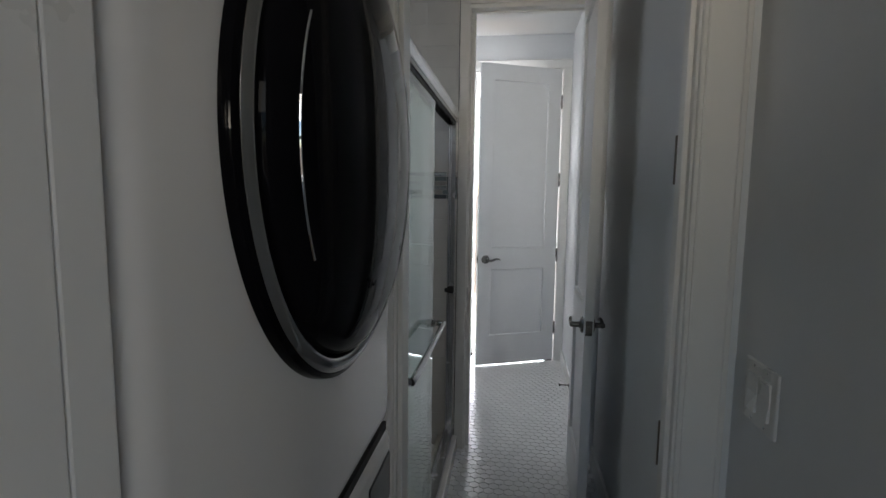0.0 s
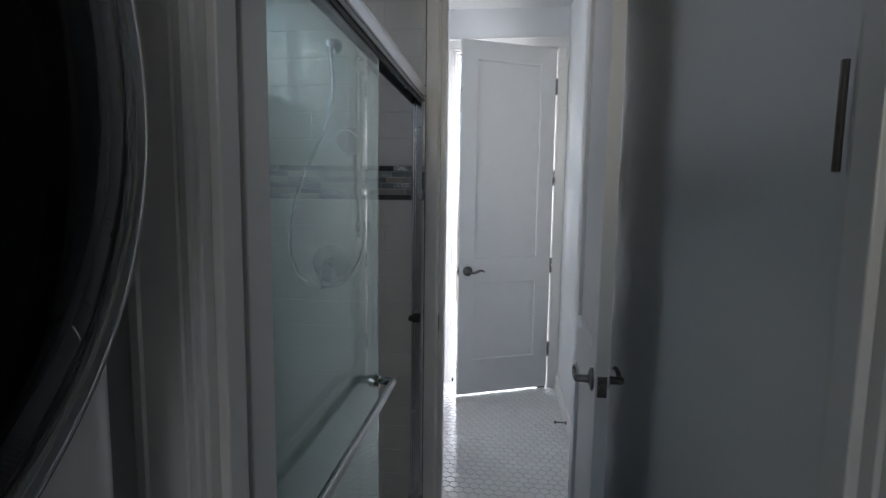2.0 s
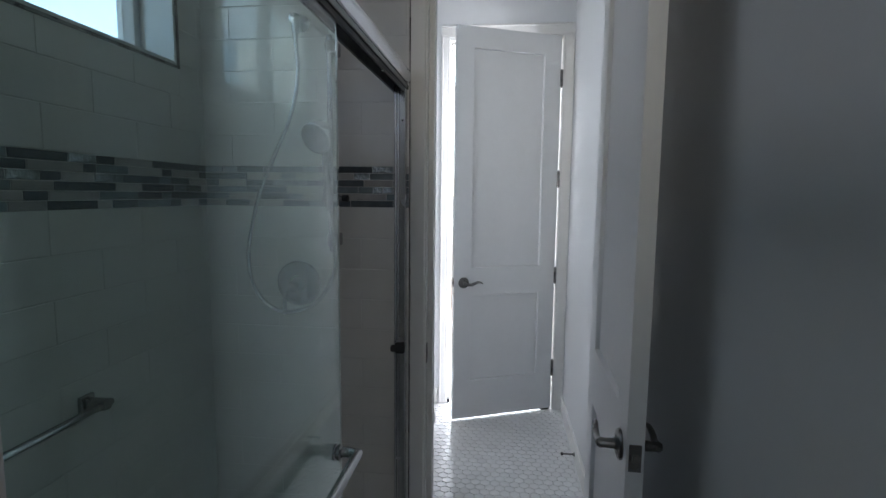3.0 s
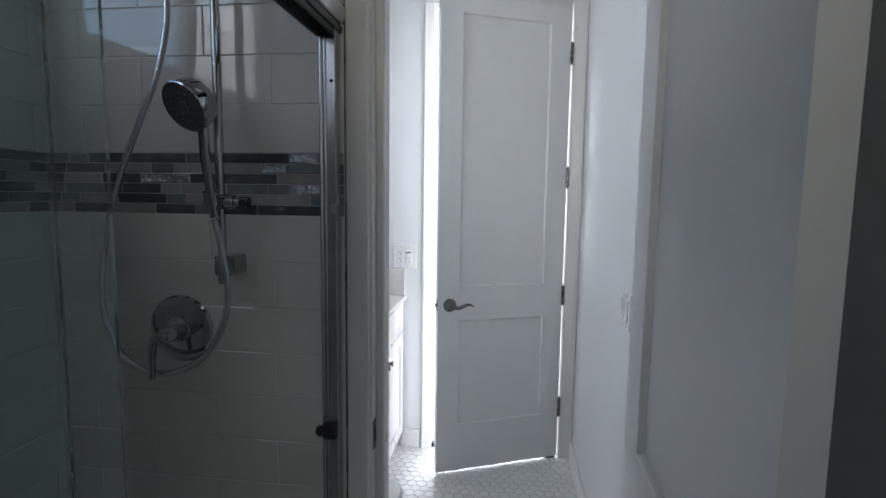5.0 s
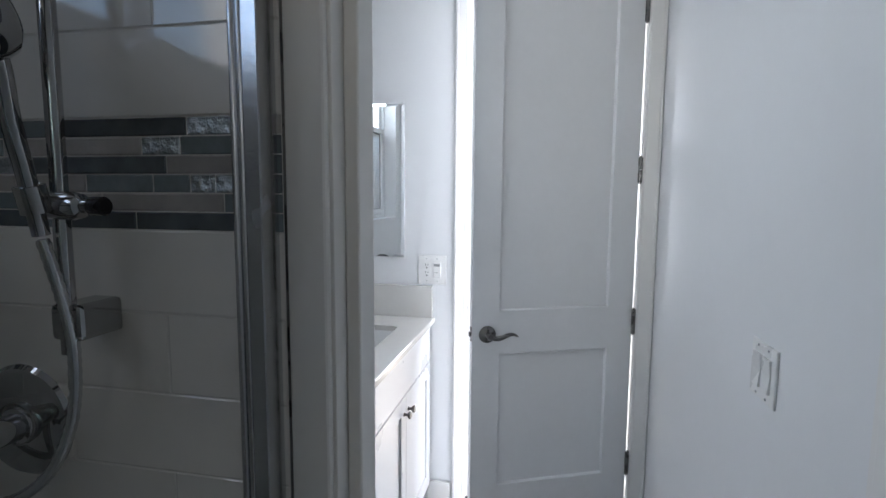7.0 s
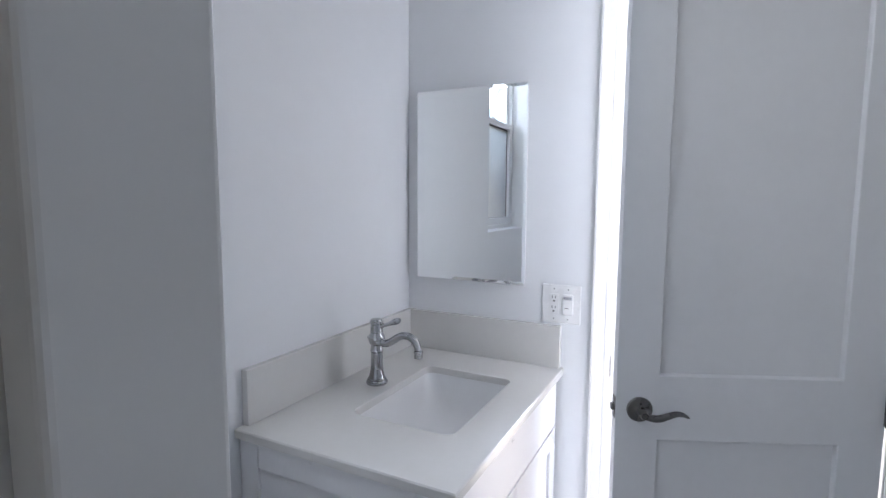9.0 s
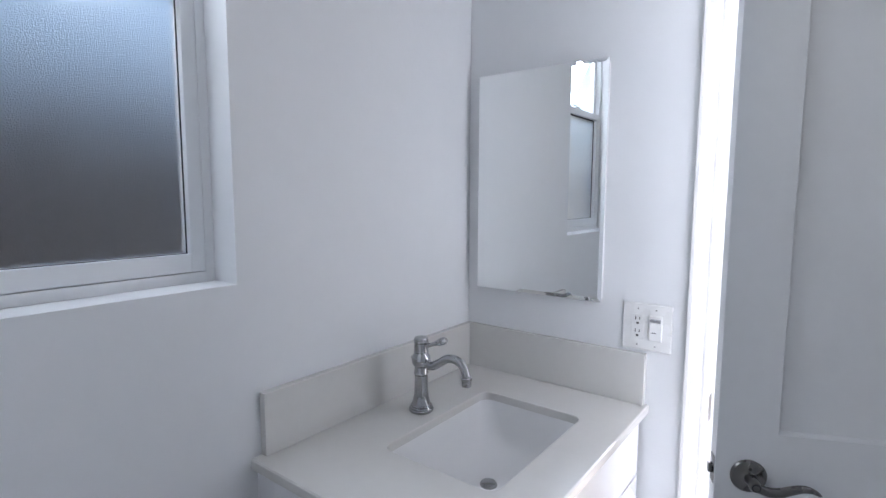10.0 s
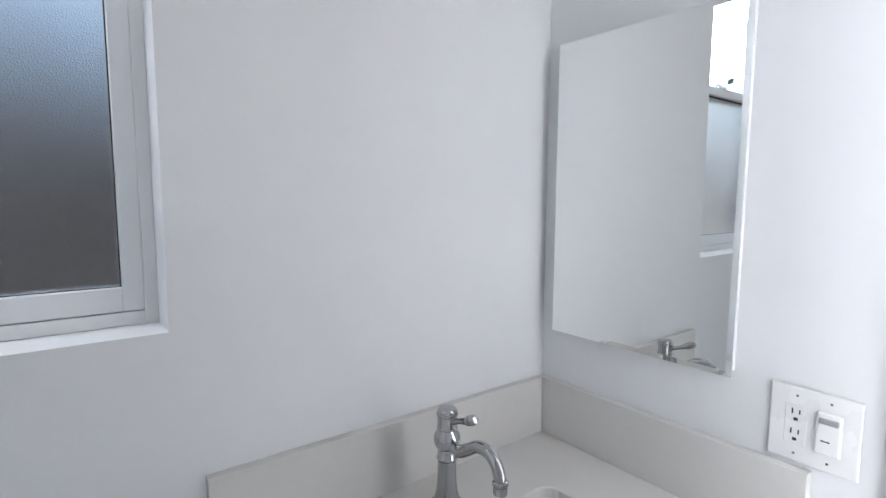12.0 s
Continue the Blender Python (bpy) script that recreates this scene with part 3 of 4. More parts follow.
# neighbouring house beyond the hedge
STUCCO = mat("grey_stucco", (0.30, 0.29, 0.30), 0.9, vary=0.1, scale=3, bump=0.3, bscale=60)
SHINGLE = mat("dark_shingle", (0.07, 0.065, 0.065), 0.85, vary=0.25, scale=8, bump=0.4, bscale=30)
nh = thing("neighbour_house", "grey stucco house with dark gable roof", "house", (-9.0, 0.0, -0.14))
part("wall", box(-3.0, 0.0, -5.0, 4.5, 0, 3.2), STUCCO, nh)
part("roof", prism([(-5.4, 3.1), (-0.25, 5.0), (4.9, 3.1), (4.9, 3.25), (-0.25, 5.2), (-5.4, 3.25)], lambda u, v, a: Vector((0.35 - a, u, v)), 3.7), SHINGLE, nh)
part("gable", prism([(-5.0, 3.2), (4.5, 3.2), (-0.25, 4.95)], lambda u, v, a: Vector((-a - 0.01, u, v)), 2.9), STUCCO, nh)


# ---- shower ----
setting("shower_curb", box(-0.37, -0.262, YT0 - 0.02, 2.658, -0.004, 0.075, 0.006), TILE, "low white tiled shower curb", "curb")
setting("shower_floor", box(XT, -0.37, YT0, YT1 + 0.006, -0.004, 0.012), HEX, "white tiled shower floor", "floor")
setting("shower_near_wall", box(XW, -0.262, D1[3] + 0.001, YT0, 0, CEILING), TILE, "white glazed tile wall of the shower end", "wall")
GF = tagged(part("shower_grout", box(XW + 0.001, -0.2836, YT1 - 0.0026, D2[2] - 0.001, 0, CEILING), GROUT), "tiled shower wall with mosaic band", "wall", "", "structure")
GW = tagged(part("shower_grout_wall", boxes((XW + 0.001, XT - 0.0014, YT0, SW[0], 0, CEILING), (XW + 0.001, XT - 0.0014, SW[1], YT1 - 0.003, 0, CEILING), (XW + 0.001, XT - 0.0014, SW[0], SW[1], 0, SW[2]), (XW + 0.001, XT - 0.0014, SW[0], SW[1], SW[3], CEILING)), GROUT), "tiled shower window wall with mosaic band", "wall", "", "structure")
# dark strip drawn for the gap line between tile and casing
et = part("tile_edge", box(-0.2835, -0.2804, YT1 - 0.003, D2[2] - 0.001, 0, CEILING), NICKEL)
tagged(et, "thin dark strip for the gap line at the tile edge", "trim", "", "structure")


def enclosure():
    e = thing("shower_enclosure", "sliding clear glass shower doors in chrome frame", "shower door", (0, 0, 0))
    y0, y1 = YT0, YT1
    x = -0.31
    # header: rounded front
    prof = [(-0.030, 0.0), (0.016, 0.0), (0.026, 0.006), (0.031, 0.020), (0.031, 0.034), (0.026, 0.048), (0.014, 0.056), (-0.012, 0.058), (-0.030, 0.052)]
    part("header_rail", prism(prof, lambda u, v, a: Vector((x + u, y0 + a, 1.752 + v)), y1 - y0 + 0.0), BRUSHED, e, "rounded chrome header rail", True)
    part("header_track", boxes((x - 0.024, x - 0.018, y0, y1, 1.727, 1.752), (x + 0.012, x + 0.018, y0, y1, 1.727, 1.752)), DARK, e, "dark underside of the track")
    # black strip added along the lower edge to darken the header's underside
    part("header_dark_strip", box(x + 0.010, x + 0.024, y0, y1, 1.738, 1.7525, 0.002), BLACKPL, e, "dark strip added for the header's dark underside")
    part("bottom_track", boxes((x - 0.026, x + 0.026, y0, y1, 0.075, 0.083, 0.001), (x + 0.020, x + 0.026, y0, y1, 0.083, 0.105, 0.001), (x - 0.026, x - 0.020, y0, y1, 0.083, 0.115, 0.001)), BRUSHED, e, "chrome bottom track")
    for e0, o in ((y1 - 0.040, 1), (y0 + 0.040, -1)):
        ridges = []
        for cu, r in ((-0.0132, 0.0048), (-0.0040, 0.0044)):
            ridges += [(cu - r * math.cos(radians(q)), 0.006 - r * math.sin(radians(q))) for q in range(0, 181, 20)]
        prof = [(-0.018, 0.040)] + ridges + [(0.0008, 0.0014), (0.0185, 0.0), (0.0200, 0.0012), (0.0200, 0.040)]
        part("side_jamb", prism(prof, lambda u, v, h, e0=e0, o=o: Vector((x + u, e0 + o * v, 0.083 + h)), 1.669), BRUSHED, e, "ridged chrome side jamb", True)
    part("screw", lathe([(0, 0), (0.004, 0), (0.003, 0.002), (0, 0.002)], pose(x + 0.011, y1 - 0.0385, 1.635, 90, 0, 0), 10), DARK, e)
    bm = boxes((x - 0.012, x + 0.021, y1 - 0.058, y1 - 0.038, 0.866, 0.903, 0.006))
    add_lathe(bm, [(0, 0), (0.010, 0), (0.012, 0.003), (0.012, 0.012), (0.009, 0.016), (0, 0.016)], pose(x - 0.010, y1 - 0.048, 0.882, 0, -90, 0), 18)
    part("bumper", bm, DARK, e, "chunky black rubber door bumper", True)
    # both panels are slid to the near end
    for xp, a, b in ((x + 0.012, 1.225, 1.938), (x - 0.016, 1.225, 2.030)):
        g = part("glass_panel", box(xp - 0.003, xp + 0.003, a, b, 0.09, 1.735), GLASS, e, "clear greenish glass door panel")
        g.visible_shadow = False
    # towel bar outside and pull bar inside
    xo, xb, zb = x + 0.015, x + 0.064, 0.888
    pts = smooth_path([(xo, 1.893, zb), (xb - 0.02, 1.896, zb), (xb - 0.004, 1.888, zb), (xb, 1.866, zb), (xb, 1.60, zb), (xb, 1.300, zb), (xb - 0.004, 1.278, zb), (xb - 0.02, 1.270, zb), (xo, 1.272, zb)], 7)
    bar = part("towel_bar", tube(pts, 0.0105, 16), CHROME, e, "polished chrome towel bar", True)
    for yy in (1.893, 1.272):
        part("collar", lathe([(0.0105, 0), (0.016, 0), (0.016, 0.004), (0.013, 0.0065), (0.016, 0.009), (0.016, 0.013), (0.0105, 0.016)], pose(xo + 0.001, yy, zb, 0, 90, 0), 20), CHROME, bar, "", True)
    return e


enclosure()


def bar_inside():
    b = thing("grab_bar", "chrome towel bar on the tiled shower wall", "towel bar", (XT, 0, 0.87))
    part("rail", tube([(0.055, 1.45, 0), (0.055, 2.10, 0)], 0.009, 14), CHROME, b, "", True)
    for yy in (1.47, 2.078):
        part("mount", boxes((0.0, 0.012, yy - 0.022, yy + 0.022, -0.022, 0.022, 0.003), (0.012, 0.066, yy - 0.013, yy + 0.013, -0.013, 0.013, 0.004)), CHROME, b)


bar_inside()


def shower_set():
    yw = YT1
    # supply elbow and hose
    el = thing("shower_hose", "ribbed chrome shower hose hanging from a wall elbow", "shower hose", (0, 0, 0))
    part("elbow", lathe([(0, 0), (0.030, 0), (0.030, 0.004), (0.024, 0.010), (0.014, 0.014), (0.014, 0.045), (0.017, 0.05), (0.017, 0.062), (0, 0.066)], pose(-0.655, yw, 1.955, 90, 0, 0), 28), CHROME, el, "", True)
    part("elbow_nut", lathe([(0, 0.0), (0.011, 0.0), (0.012, -0.03), (0.0095, -0.055), (0, -0.055)], pose(-0.655, yw - 0.05, 1.952), 20), CHROME, el, "", True)
    pts = smooth_path([(-0.655, yw - 0.05, 1.90), (-0.650, yw - 0.05, 1.80), (-0.656, yw - 0.055, 1.72), (-0.680, yw - 0.06, 1.63), (-0.723, yw - 0.062, 1.535), (-0.771, yw - 0.062, 1.43), (-0.809, yw - 0.062, 1.31), (-0.829, yw - 0.062, 1.20), (-0.822, yw - 0.062, 1.11), (-0.784, yw - 0.064, 1.038), (-0.722, yw - 0.066, 1.001), (-0.648, yw - 0.066, 1.006), (-0.580, yw - 0.064, 1.048), (-0.538, yw - 0.062, 1.122), (-0.527, yw - 0.062, 1.205), (-0.535, yw - 0.064, 1.270), (-0.544, yw - 0.076, 1.345)], 12)
    rad = [0.0064 + 0.0013 * (k % 2) for k in range(len(pts))]
    part("hose", tube(pts, rad, 10), BRUSHED, el, "ribbed metal hose", True)
    # slide bar
    sb = thing("slide_bar", "chrome shower slide bar with sliding holder", "shower rail", (-0.543, yw, 0))
    part("bar", tube([(0, -0.052, 1.205), (0, -0.052, 1.90)], 0.0095, 16), CHROME, sb, "", True)
    for z in (1.245, 1.865):
        part("bracket", boxes((-0.014, 0.030, -0.064, 0.0, z - 0.022, z + 0.022, 0.006)), CHROME, sb, "square chrome bracket")
    slide = part("holder", lathe([(0, -0.022), (0.013, -0.022), (0.0155, -0.018), (0.0165, 0.0), (0.0165, 0.024), (0.014, 0.034), (0.0085, 0.037), (0.0080, 0.047), (0, 0.047)], pose(0, -0.056, 1.383, 0, 90, 0), 24), CHROME, sb, "sliding holder", True)
    part("knob", lathe([(0, 0), (0.0095, 0), (0.0110, 0.002), (0.0110, 0.018), (0.009, 0.0205), (0, 0.0205)], pose(0.047, -0.056, 1.383, 0, 90, 0), 18), BLACKPL, slide, "black knob", True)
    part("cradle", lathe([(0.0115, -0.014), (0.0160, -0.016), (0.0155, 0.014), (0.0125, 0.012)], pose(-0.003, -0.082, 1.392, 14, 0, 0), 20), CHROME, slide, "", True)
    # hand shower
    hs = thing("hand_shower", "round chrome hand shower with grey spray face", "shower head", (-0.546, yw - 0.080, 1.39))
    part("handle", tube(smooth_path([(0.003, 0.002, -0.040), (0.002, -0.010, 0.03), (0.002, -0.022, 0.085), (0.005, -0.030, 0.132), (0.003, -0.036, 0.160)], 6), [0.0090 + 0.0026 * (k / 24) for k in range(25)], 16), CHROME, hs, "", True)
    m = Matrix.Translation((-0.010, -0.056, 0.181)) @ Vector((-0.27, -0.82, -0.50)).to_track_quat("Z", "Y").to_matrix().to_4x4()
    part("head", lathe([(0, -0.040), (0.022, -0.039), (0.040, -0.034), (0.047, -0.026), (0.050, -0.012), (0.0515, 0.004), (0.0515, 0.010), (0.0495, 0.012)], m, 40), CHROME, hs, "", True)
    face = part("spray_face", lathe([(0.0495, 0.012), (0.048, 0.0105), (0.012, 0.0095), (0.010, 0.0115), (0, 0.0115)], m, 40), SPRAY, hs, "dark grey spray face", True)
    bm = bmesh.new()
    for ring, n in ((0.018, 8), (0.030, 14), (0.041, 22)):
        for k in range(n):
            a = 2 * math.pi * k / n
            add_lathe(bm, [(0, 0), (0.0017, 0), (0.0012, 0.0022), (0, 0.0022)], m @ pose(ring * math.cos(a), ring * math.sin(a), 0.0098), 6)
    part("nozzle_rings", bm, NOZZLE, face, "grey rubber nozzles")
    # mixer valve
    mv = thing("shower_valve", "round chrome shower valve with lever handle", "shower valve", (-0.678, yw, 1.086))
    part("escutcheon", lathe([(0, 0), (0.078, 0), (0.079, 0.004), (0.074, 0.010), (0.06, 0.013), (0.03, 0.015), (0.03, 0.02)], pose(0, 0, 0, 90, 0, 0), 48), CHROME, mv, "", True)
    part("hub", lathe([(0.0265, 0.010), (0.0265, 0.022), (0.0245, 0.025), (0.0190, 0.026), (0.0180, 0.05), (0.0150, 0.086), (0.012, 0.090), (0.0, 0.091)], pose(0.006, 0, 0, 90, 0, 0), 28), CHROME, mv, "", True)
    part("lever", tube(smooth_path([(0.018, -0.078, 0.0), (0.0, -0.083, -0.002), (-0.012, -0.086, -0.012), (-0.016, -0.087, -0.045), (-0.017, -0.088, -0.092)], 6), [0.012 - 0.005 * k / 24 for k in range(25)], 14), CHROME, mv, "", True)


shower_set()


# ---- laundry ----
def stacked_dryer():
    xf, y0, y1 = -0.222, 0.2575, 0.936
    d = thing("dryer", "white stacked dryer with black glass door and silver ring", "dryer", (0, 0, 0))
    part("body", box(-0.93, xf, y0, y1, 0.938, 1.95, 0.042, 8), ENAMEL, d, "", True)
    c = pose(xf, 0.658, 1.433, 0, 90, 0) @ Matrix.Diagonal((1.0, 1.0, 1.06, 1))
    ring = part("door_ring", lathe([(0.2825, 0.006), (0.2820, 0.0135), (0.2785, 0.0168), (0.273, 0.0185), (0.268, 0.0185), (0.264, 0.017), (0.2615, 0.013), (0.261, 0.009)], c, 128), SILVER, d, "polished silver door ring", True)
    part("door_skirt", lathe([(0.290, -0.002), (0.290, 0.005), (0.2885, 0.0095), (0.2828, 0.0128), (0.2815, 0.006)], c, 128), BLACKGLASS, ring, "black outer rim of the door", True)
    part("door_glass", lathe([(0.2612, 0.010), (0.2595, 0.0175), (0.253, 0.027), (0.239, 0.037), (0.20, 0.047), (0.14, 0.055), (0.07, 0.059), (0, 0.060)], c, 128), BLACKGLASS, ring, "bulged black door glass", True)
    # highlight line on the door glass, shaped as a thin chrome arc
    arc = [(xf + 0.0415, 0.660 - 0.236 * math.cos(radians(k)), 1.428 + 0.236 * math.sin(radians(k))) for k in range(-28, 29, 2)]
    part("door_highlight", tube(arc, 0.0016, 8), CHROME, ring, "thin chrome arc for the highlight on the door glass", True)
    part("control_panel", box(xf - 0.01, xf + 0.003, 0.28, 0.90, 1.80, 1.93, 0.004), BLACKPL, d)
    return d


def washer():
    xf, y0, y1 = -0.222, 0.2575, 0.936
    w = thing("washer", "white front-loading washer under the dryer", "washer", (0, 0, 0))
    part("body", box(-0.93, xf, y0, y1, 0.012, 0.928, 0.018, 4), ENAMEL, w, "", True)
    part("seam", box(-0.90, xf - 0.008, y0 + 0.01, y1 - 0.01, 0.926, 0.942), DARK, w, "dark gap under the dryer")
    part("display", box(xf - 0.004, xf + 0.003, 0.775, 0.915, 0.800, 0.890, 0.003), BLACKPL, w, "black control display")
    part("drawer_front", box(xf - 0.004, xf + 0.004, 0.27, 0.50, 0.81, 0.91, 0.004), ENAMEL, w)
    c = pose(xf, 0.592, 0.49, 0, 90, 0)
    ring = part("door_ring", lathe([(0.27, -0.002), (0.27, 0.012), (0.262, 0.034), (0.24, 0.044), (0.215, 0.042)], c, 64), SILVER, w, "", True)
    part("door_glass", lathe([(0.215, 0.042), (0.2, 0.05), (0.1, 0.06), (0, 0.062)], c, 64), BLACKGLASS, ring, "", True)
    for yy in (0.30, 0.88):
        for xx in (-0.86, -0.28):
            part("foot", lathe([(0, 0), (0.02, 0), (0.02, 0.006), (0.01, 0.008), (0.01, 0.014), (0, 0.014)], pose(xx, yy, 0), 16), DARK, w)


stacked_dryer()
washer()
alc = tagged(thing("trim_alcove", "white painted trim round the laundry alcove", "trim"), "", "", "", "structure")
part("casing", prism([(0, 0), (0, 0.0135), (0.0012, 0.0145), (0.066, 0.0155), (0.069, 0.014), (0.07, 0.011), (0.07, 0)], lambda u, v, a: Vector((-0.2345 + v, 0.2205 - u, a)), 2.2), TRIM, alc)
part("jamb", box(-0.60, -0.2205, 0.2215, 0.2545, 0, 2.2, 0.002), TRIM, alc)


# ---- wall plates ----
def rocker_plate(name, x, y, z, n, label):
    """Switch plate on the right wall, looking towards -x."""
    p = thing(name, label, "light switch", (x, y, z))
    w = 0.07 + 0.046 * (n - 1)
    part("plate", box(-0.006, 0.0, -w / 2, w / 2, -0.057, 0.057, 0.003), PLASTIC, p)
    for k in range(n):
        c = (k - (n - 1) / 2) * 0.046
        part("rocker", prism([(0, 0), (0.0055, 0.0), (0.002, 0.033), (0.0045, 0.066), (0, 0.066)], lambda u, v, a, c=c: Vector((-0.006 - u, c - 0.0165 + a, v - 0.033)), 0.033), PLASTIC, p)
        for zz in (-0.048, 0.048):
            part("screw", lathe([(0, 0), (0.003, 0), (0.0025, 0.0012), (0, 0.0012)], pose(-0.006, c, zz, 0, -90, 0), 10), BRUSHED, p)
    return p


rocker_plate("light_switch", XR, 3.180, 1.058, 2, "white double rocker switch plate on the wall")
rocker_plate("light_switch", XR - 0.002, 0.93, 1.035, 2, "white double switch plate on the laundry wall")


def outlet_plate():
    p = thing("outlet_plate", "white wall plate with power outlet and sensor switch", "outlet", (-0.4730, YF, 1.0715))
    part("plate", box(-0.0635, 0.0635, -0.0055, 0.0, -0.0635, 0.0635, 0.0035, 3), PLASTIC, p)
    o = part("receptacle", box(-0.040, -0.007, -0.0062, -0.004, -0.034, 0.034, 0.0015), PLASTIC, p, "duplex outlet with slots")
    for zz in (-0.017, 0.017):
        for r in ((-0.030, -0.0280, zz + 0.001, zz + 0.010), (-0.0195, -0.0175, zz + 0.002, zz + 0.009), (-0.0265, -0.0205, zz - 0.010, zz - 0.005)):
            part("slot", box(r[0], r[1], -0.0068, -0.0055, r[2], r[3]), SLOT, o)
    s = part("sensor_switch", box(0.006, 0.040, -0.012, -0.004, -0.034, 0.034, 0.003), PLASTIC, p, "occupancy sensor switch")
    part("sensor_lens", box(0.009, 0.037, -0.0132, -0.010, 0.016, 0.027, 0.002), BRUSHED, s, "grey sensor lens")
    part("mark", box(0.014, 0.026, -0.0126, -0.0115, -0.012, -0.010), SLOT, s)
    for xx in (-0.0235, 0.023):
        for zz in (-0.049, 0.049):
            part("screw", lathe([(0, 0), (0.0025, 0), (0.002, 0.0012), (0, 0.0012)], pose(xx, -0.0045, zz, 90, 0, 0), 10), NICKEL, p)


outlet_plate()

ds = thing("door_stop", "dark metal spring door stop on the baseboard", "door stop", (XR - 0.013, 3.585, 0.045))
part("stem", tube([(0, 0, 0), (-0.062, 0, 0)], 0.0045, 10), NICKEL, ds)
part("base", lathe([(0, 0), (0.011, 0), (0.009, 0.006), (0, 0.006)], pose(0, 0, 0, 0, -90, 0), 16), NICKEL, ds)
part("tip", lathe([(0, 0), (0.008, 0), (0.008, 0.010), (0, 0.012)], pose(-0.06, 0, 0, 0, -90, 0), 16), DARK, ds)


# ---- vanity ----
def vanity():
    x0, x1, y0, y1 = XW, -0.476, 3.466, YF
    v = thing("vanity_cabinet", "white shaker vanity cabinet under a pale worktop", "cabinet", (0, 0, 0))
    part("body", boxes((x0 + 0.002, x1 - 0.02, y0 + 0.018, y0 + 0.034, 0.106, 0.8375), (x0 + 0.002, x1 - 0.02, y1 - 0.036, y1 - 0.02, 0.106, 0.8375), (x0 + 0.002, x0 + 0.014, y0 + 0.034, y1 - 0.036, 0.106, 0.8375), (x1 - 0.036, x1 - 0.02, y0 + 0.034, y1 - 0.036, 0.106, 0.8375), (x0 + 0.002, x1 - 0.02, y0 + 0.018, y1 - 0.02, 0.09, 0.106), (x0 + 0.002, x1 - 0.07, y0 + 0.02, y1 - 0.02, 0.0, 0.09)), CABINET, v)
    # shaker side panel
    side = part("side_panel", box(x0 + 0.06, x1 - 0.08, y0 + 0.008, y0 + 0.018, 0.17, 0.77), CABINET, v)
    part("stile", box(x0 + 0.002, x0 + 0.06, y0, y0 + 0.018, 0.09, 0.838, 0.0008), CABINET, side)
    part("stile", box(x1 - 0.08, x1 - 0.02, y0, y0 + 0.018, 0.09, 0.838, 0.0008), CABINET, side)
    part("rail", box(x0 + 0.06, x1 - 0.08, y0, y0 + 0.018, 0.77, 0.838, 0.0008), CABINET, side)
    part("rail", box(x0 + 0.06, x1 - 0.08, y0, y0 + 0.018, 0.09, 0.17, 0.0008), CABINET, side)
    part("false_drawer", box(x1 - 0.02, x1, y0 + 0.003, y1 - 0.023, 0.670, 0.832, 0.002), CABINET, v)
    ym = (y0 + y1 - 0.02) / 2
    for a, b, ky in ((y0 + 0.003, ym - 0.0015, ym - 0.028), (ym + 0.0015, y1 - 0.023, ym + 0.028)):
        s = 0.06
        d = part("cabinet_door", box(x1 - 0.02, x1 - 0.008, a + s, b - s, 0.095 + s, 0.664 - s), CABINET, v, "shaker door")
        part("stile", box(x1 - 0.02, x1, a, a + s, 0.095, 0.664, 0.0008), CABINET, d)
        part("stile", box(x1 - 0.02, x1, b - s, b, 0.095, 0.664, 0.0008), CABINET, d)
        part("rail", box(x1 - 0.02, x1, a + s, b - s, 0.095, 0.095 + s, 0.0008), CABINET, d)
        part("rail", box(x1 - 0.02, x1, a + s, b - s, 0.664 - s, 0.664, 0.0008), CABINET, d)
        part("knob", lathe([(0, 0), (0.008, 0), (0.0055, 0.004), (0.005, 0.012), (0.012, 0.018), (0.0145, 0.023), (0.012, 0.027), (0, 0.029)], pose(x1, ky, 0.60, 0, 90, 0), 24), NICKEL, d, "dark round knob", True)
    # worktop with an oval-cornered cut-out
    wt = thing("worktop", "pale quartz worktop with backsplash", "worktop", (0, 0, 0))
    hole = rounded_rect(-0.862, -0.571, 3.660, 4.082, 0.028, 6)
    cx, cy = -0.7165, 3.871
    ox0, ox1, oy0, oy1 = XW + 0.001, -0.459, 3.452, YF - 0.001
    outer = []
    for px, py in hole:
        dx, dy = px - cx, py - cy
        k = min(((ox1 - cx) / dx if dx > 0 else (ox0 - cx) / dx) if abs(dx) > 1e-9 else 1e9, ((oy1 - cy) / dy if dy > 0 else (oy0 - cy) / dy) if abs(dy) > 1e-9 else 1e9)
        outer.append((cx + k * dx, cy + k * dy))
    # snap the nearest outer points to the four corners
    for qx in (ox0, ox1):
        for qy in (oy0, oy1):
            i = min(range(len(outer)), key=lambda n: (outer[n][0] - qx) ** 2 + (outer[n][1] - qy) ** 2)
            outer[i] = (qx, qy)
    zt, zb = 0.86, 0.838
    ins = [(min(max(px, ox0 + 0.0), ox1 - 0.003), max(py, oy0 + 0.003)) for px, py in outer]
    hin = rounded_rect(-0.8635, -0.5695, 3.6585, 4.0835, 0.0295, 6)
    bm = loft(bmesh.new(), [[(*p, zb) for p in hole], [(*p, zt - 0.002) for p in hole], [(*p, zt) for p in hin], [(*p, zt) for p in ins], [(*p, zt - 0.003) for p in outer], [(*p, zb) for p in outer], [(*p, zb) for p in hole]])
    bmesh.ops.remove_doubles(bm, verts=bm.verts, dist=1e-5)
    part("slab", bm, QUARTZ, wt)
    part("backsplash", box(XW + 0.001, XW + 0.020, 3.478, YF - 0.021, zt, 1.0, 0.0015), QUARTZ, wt)
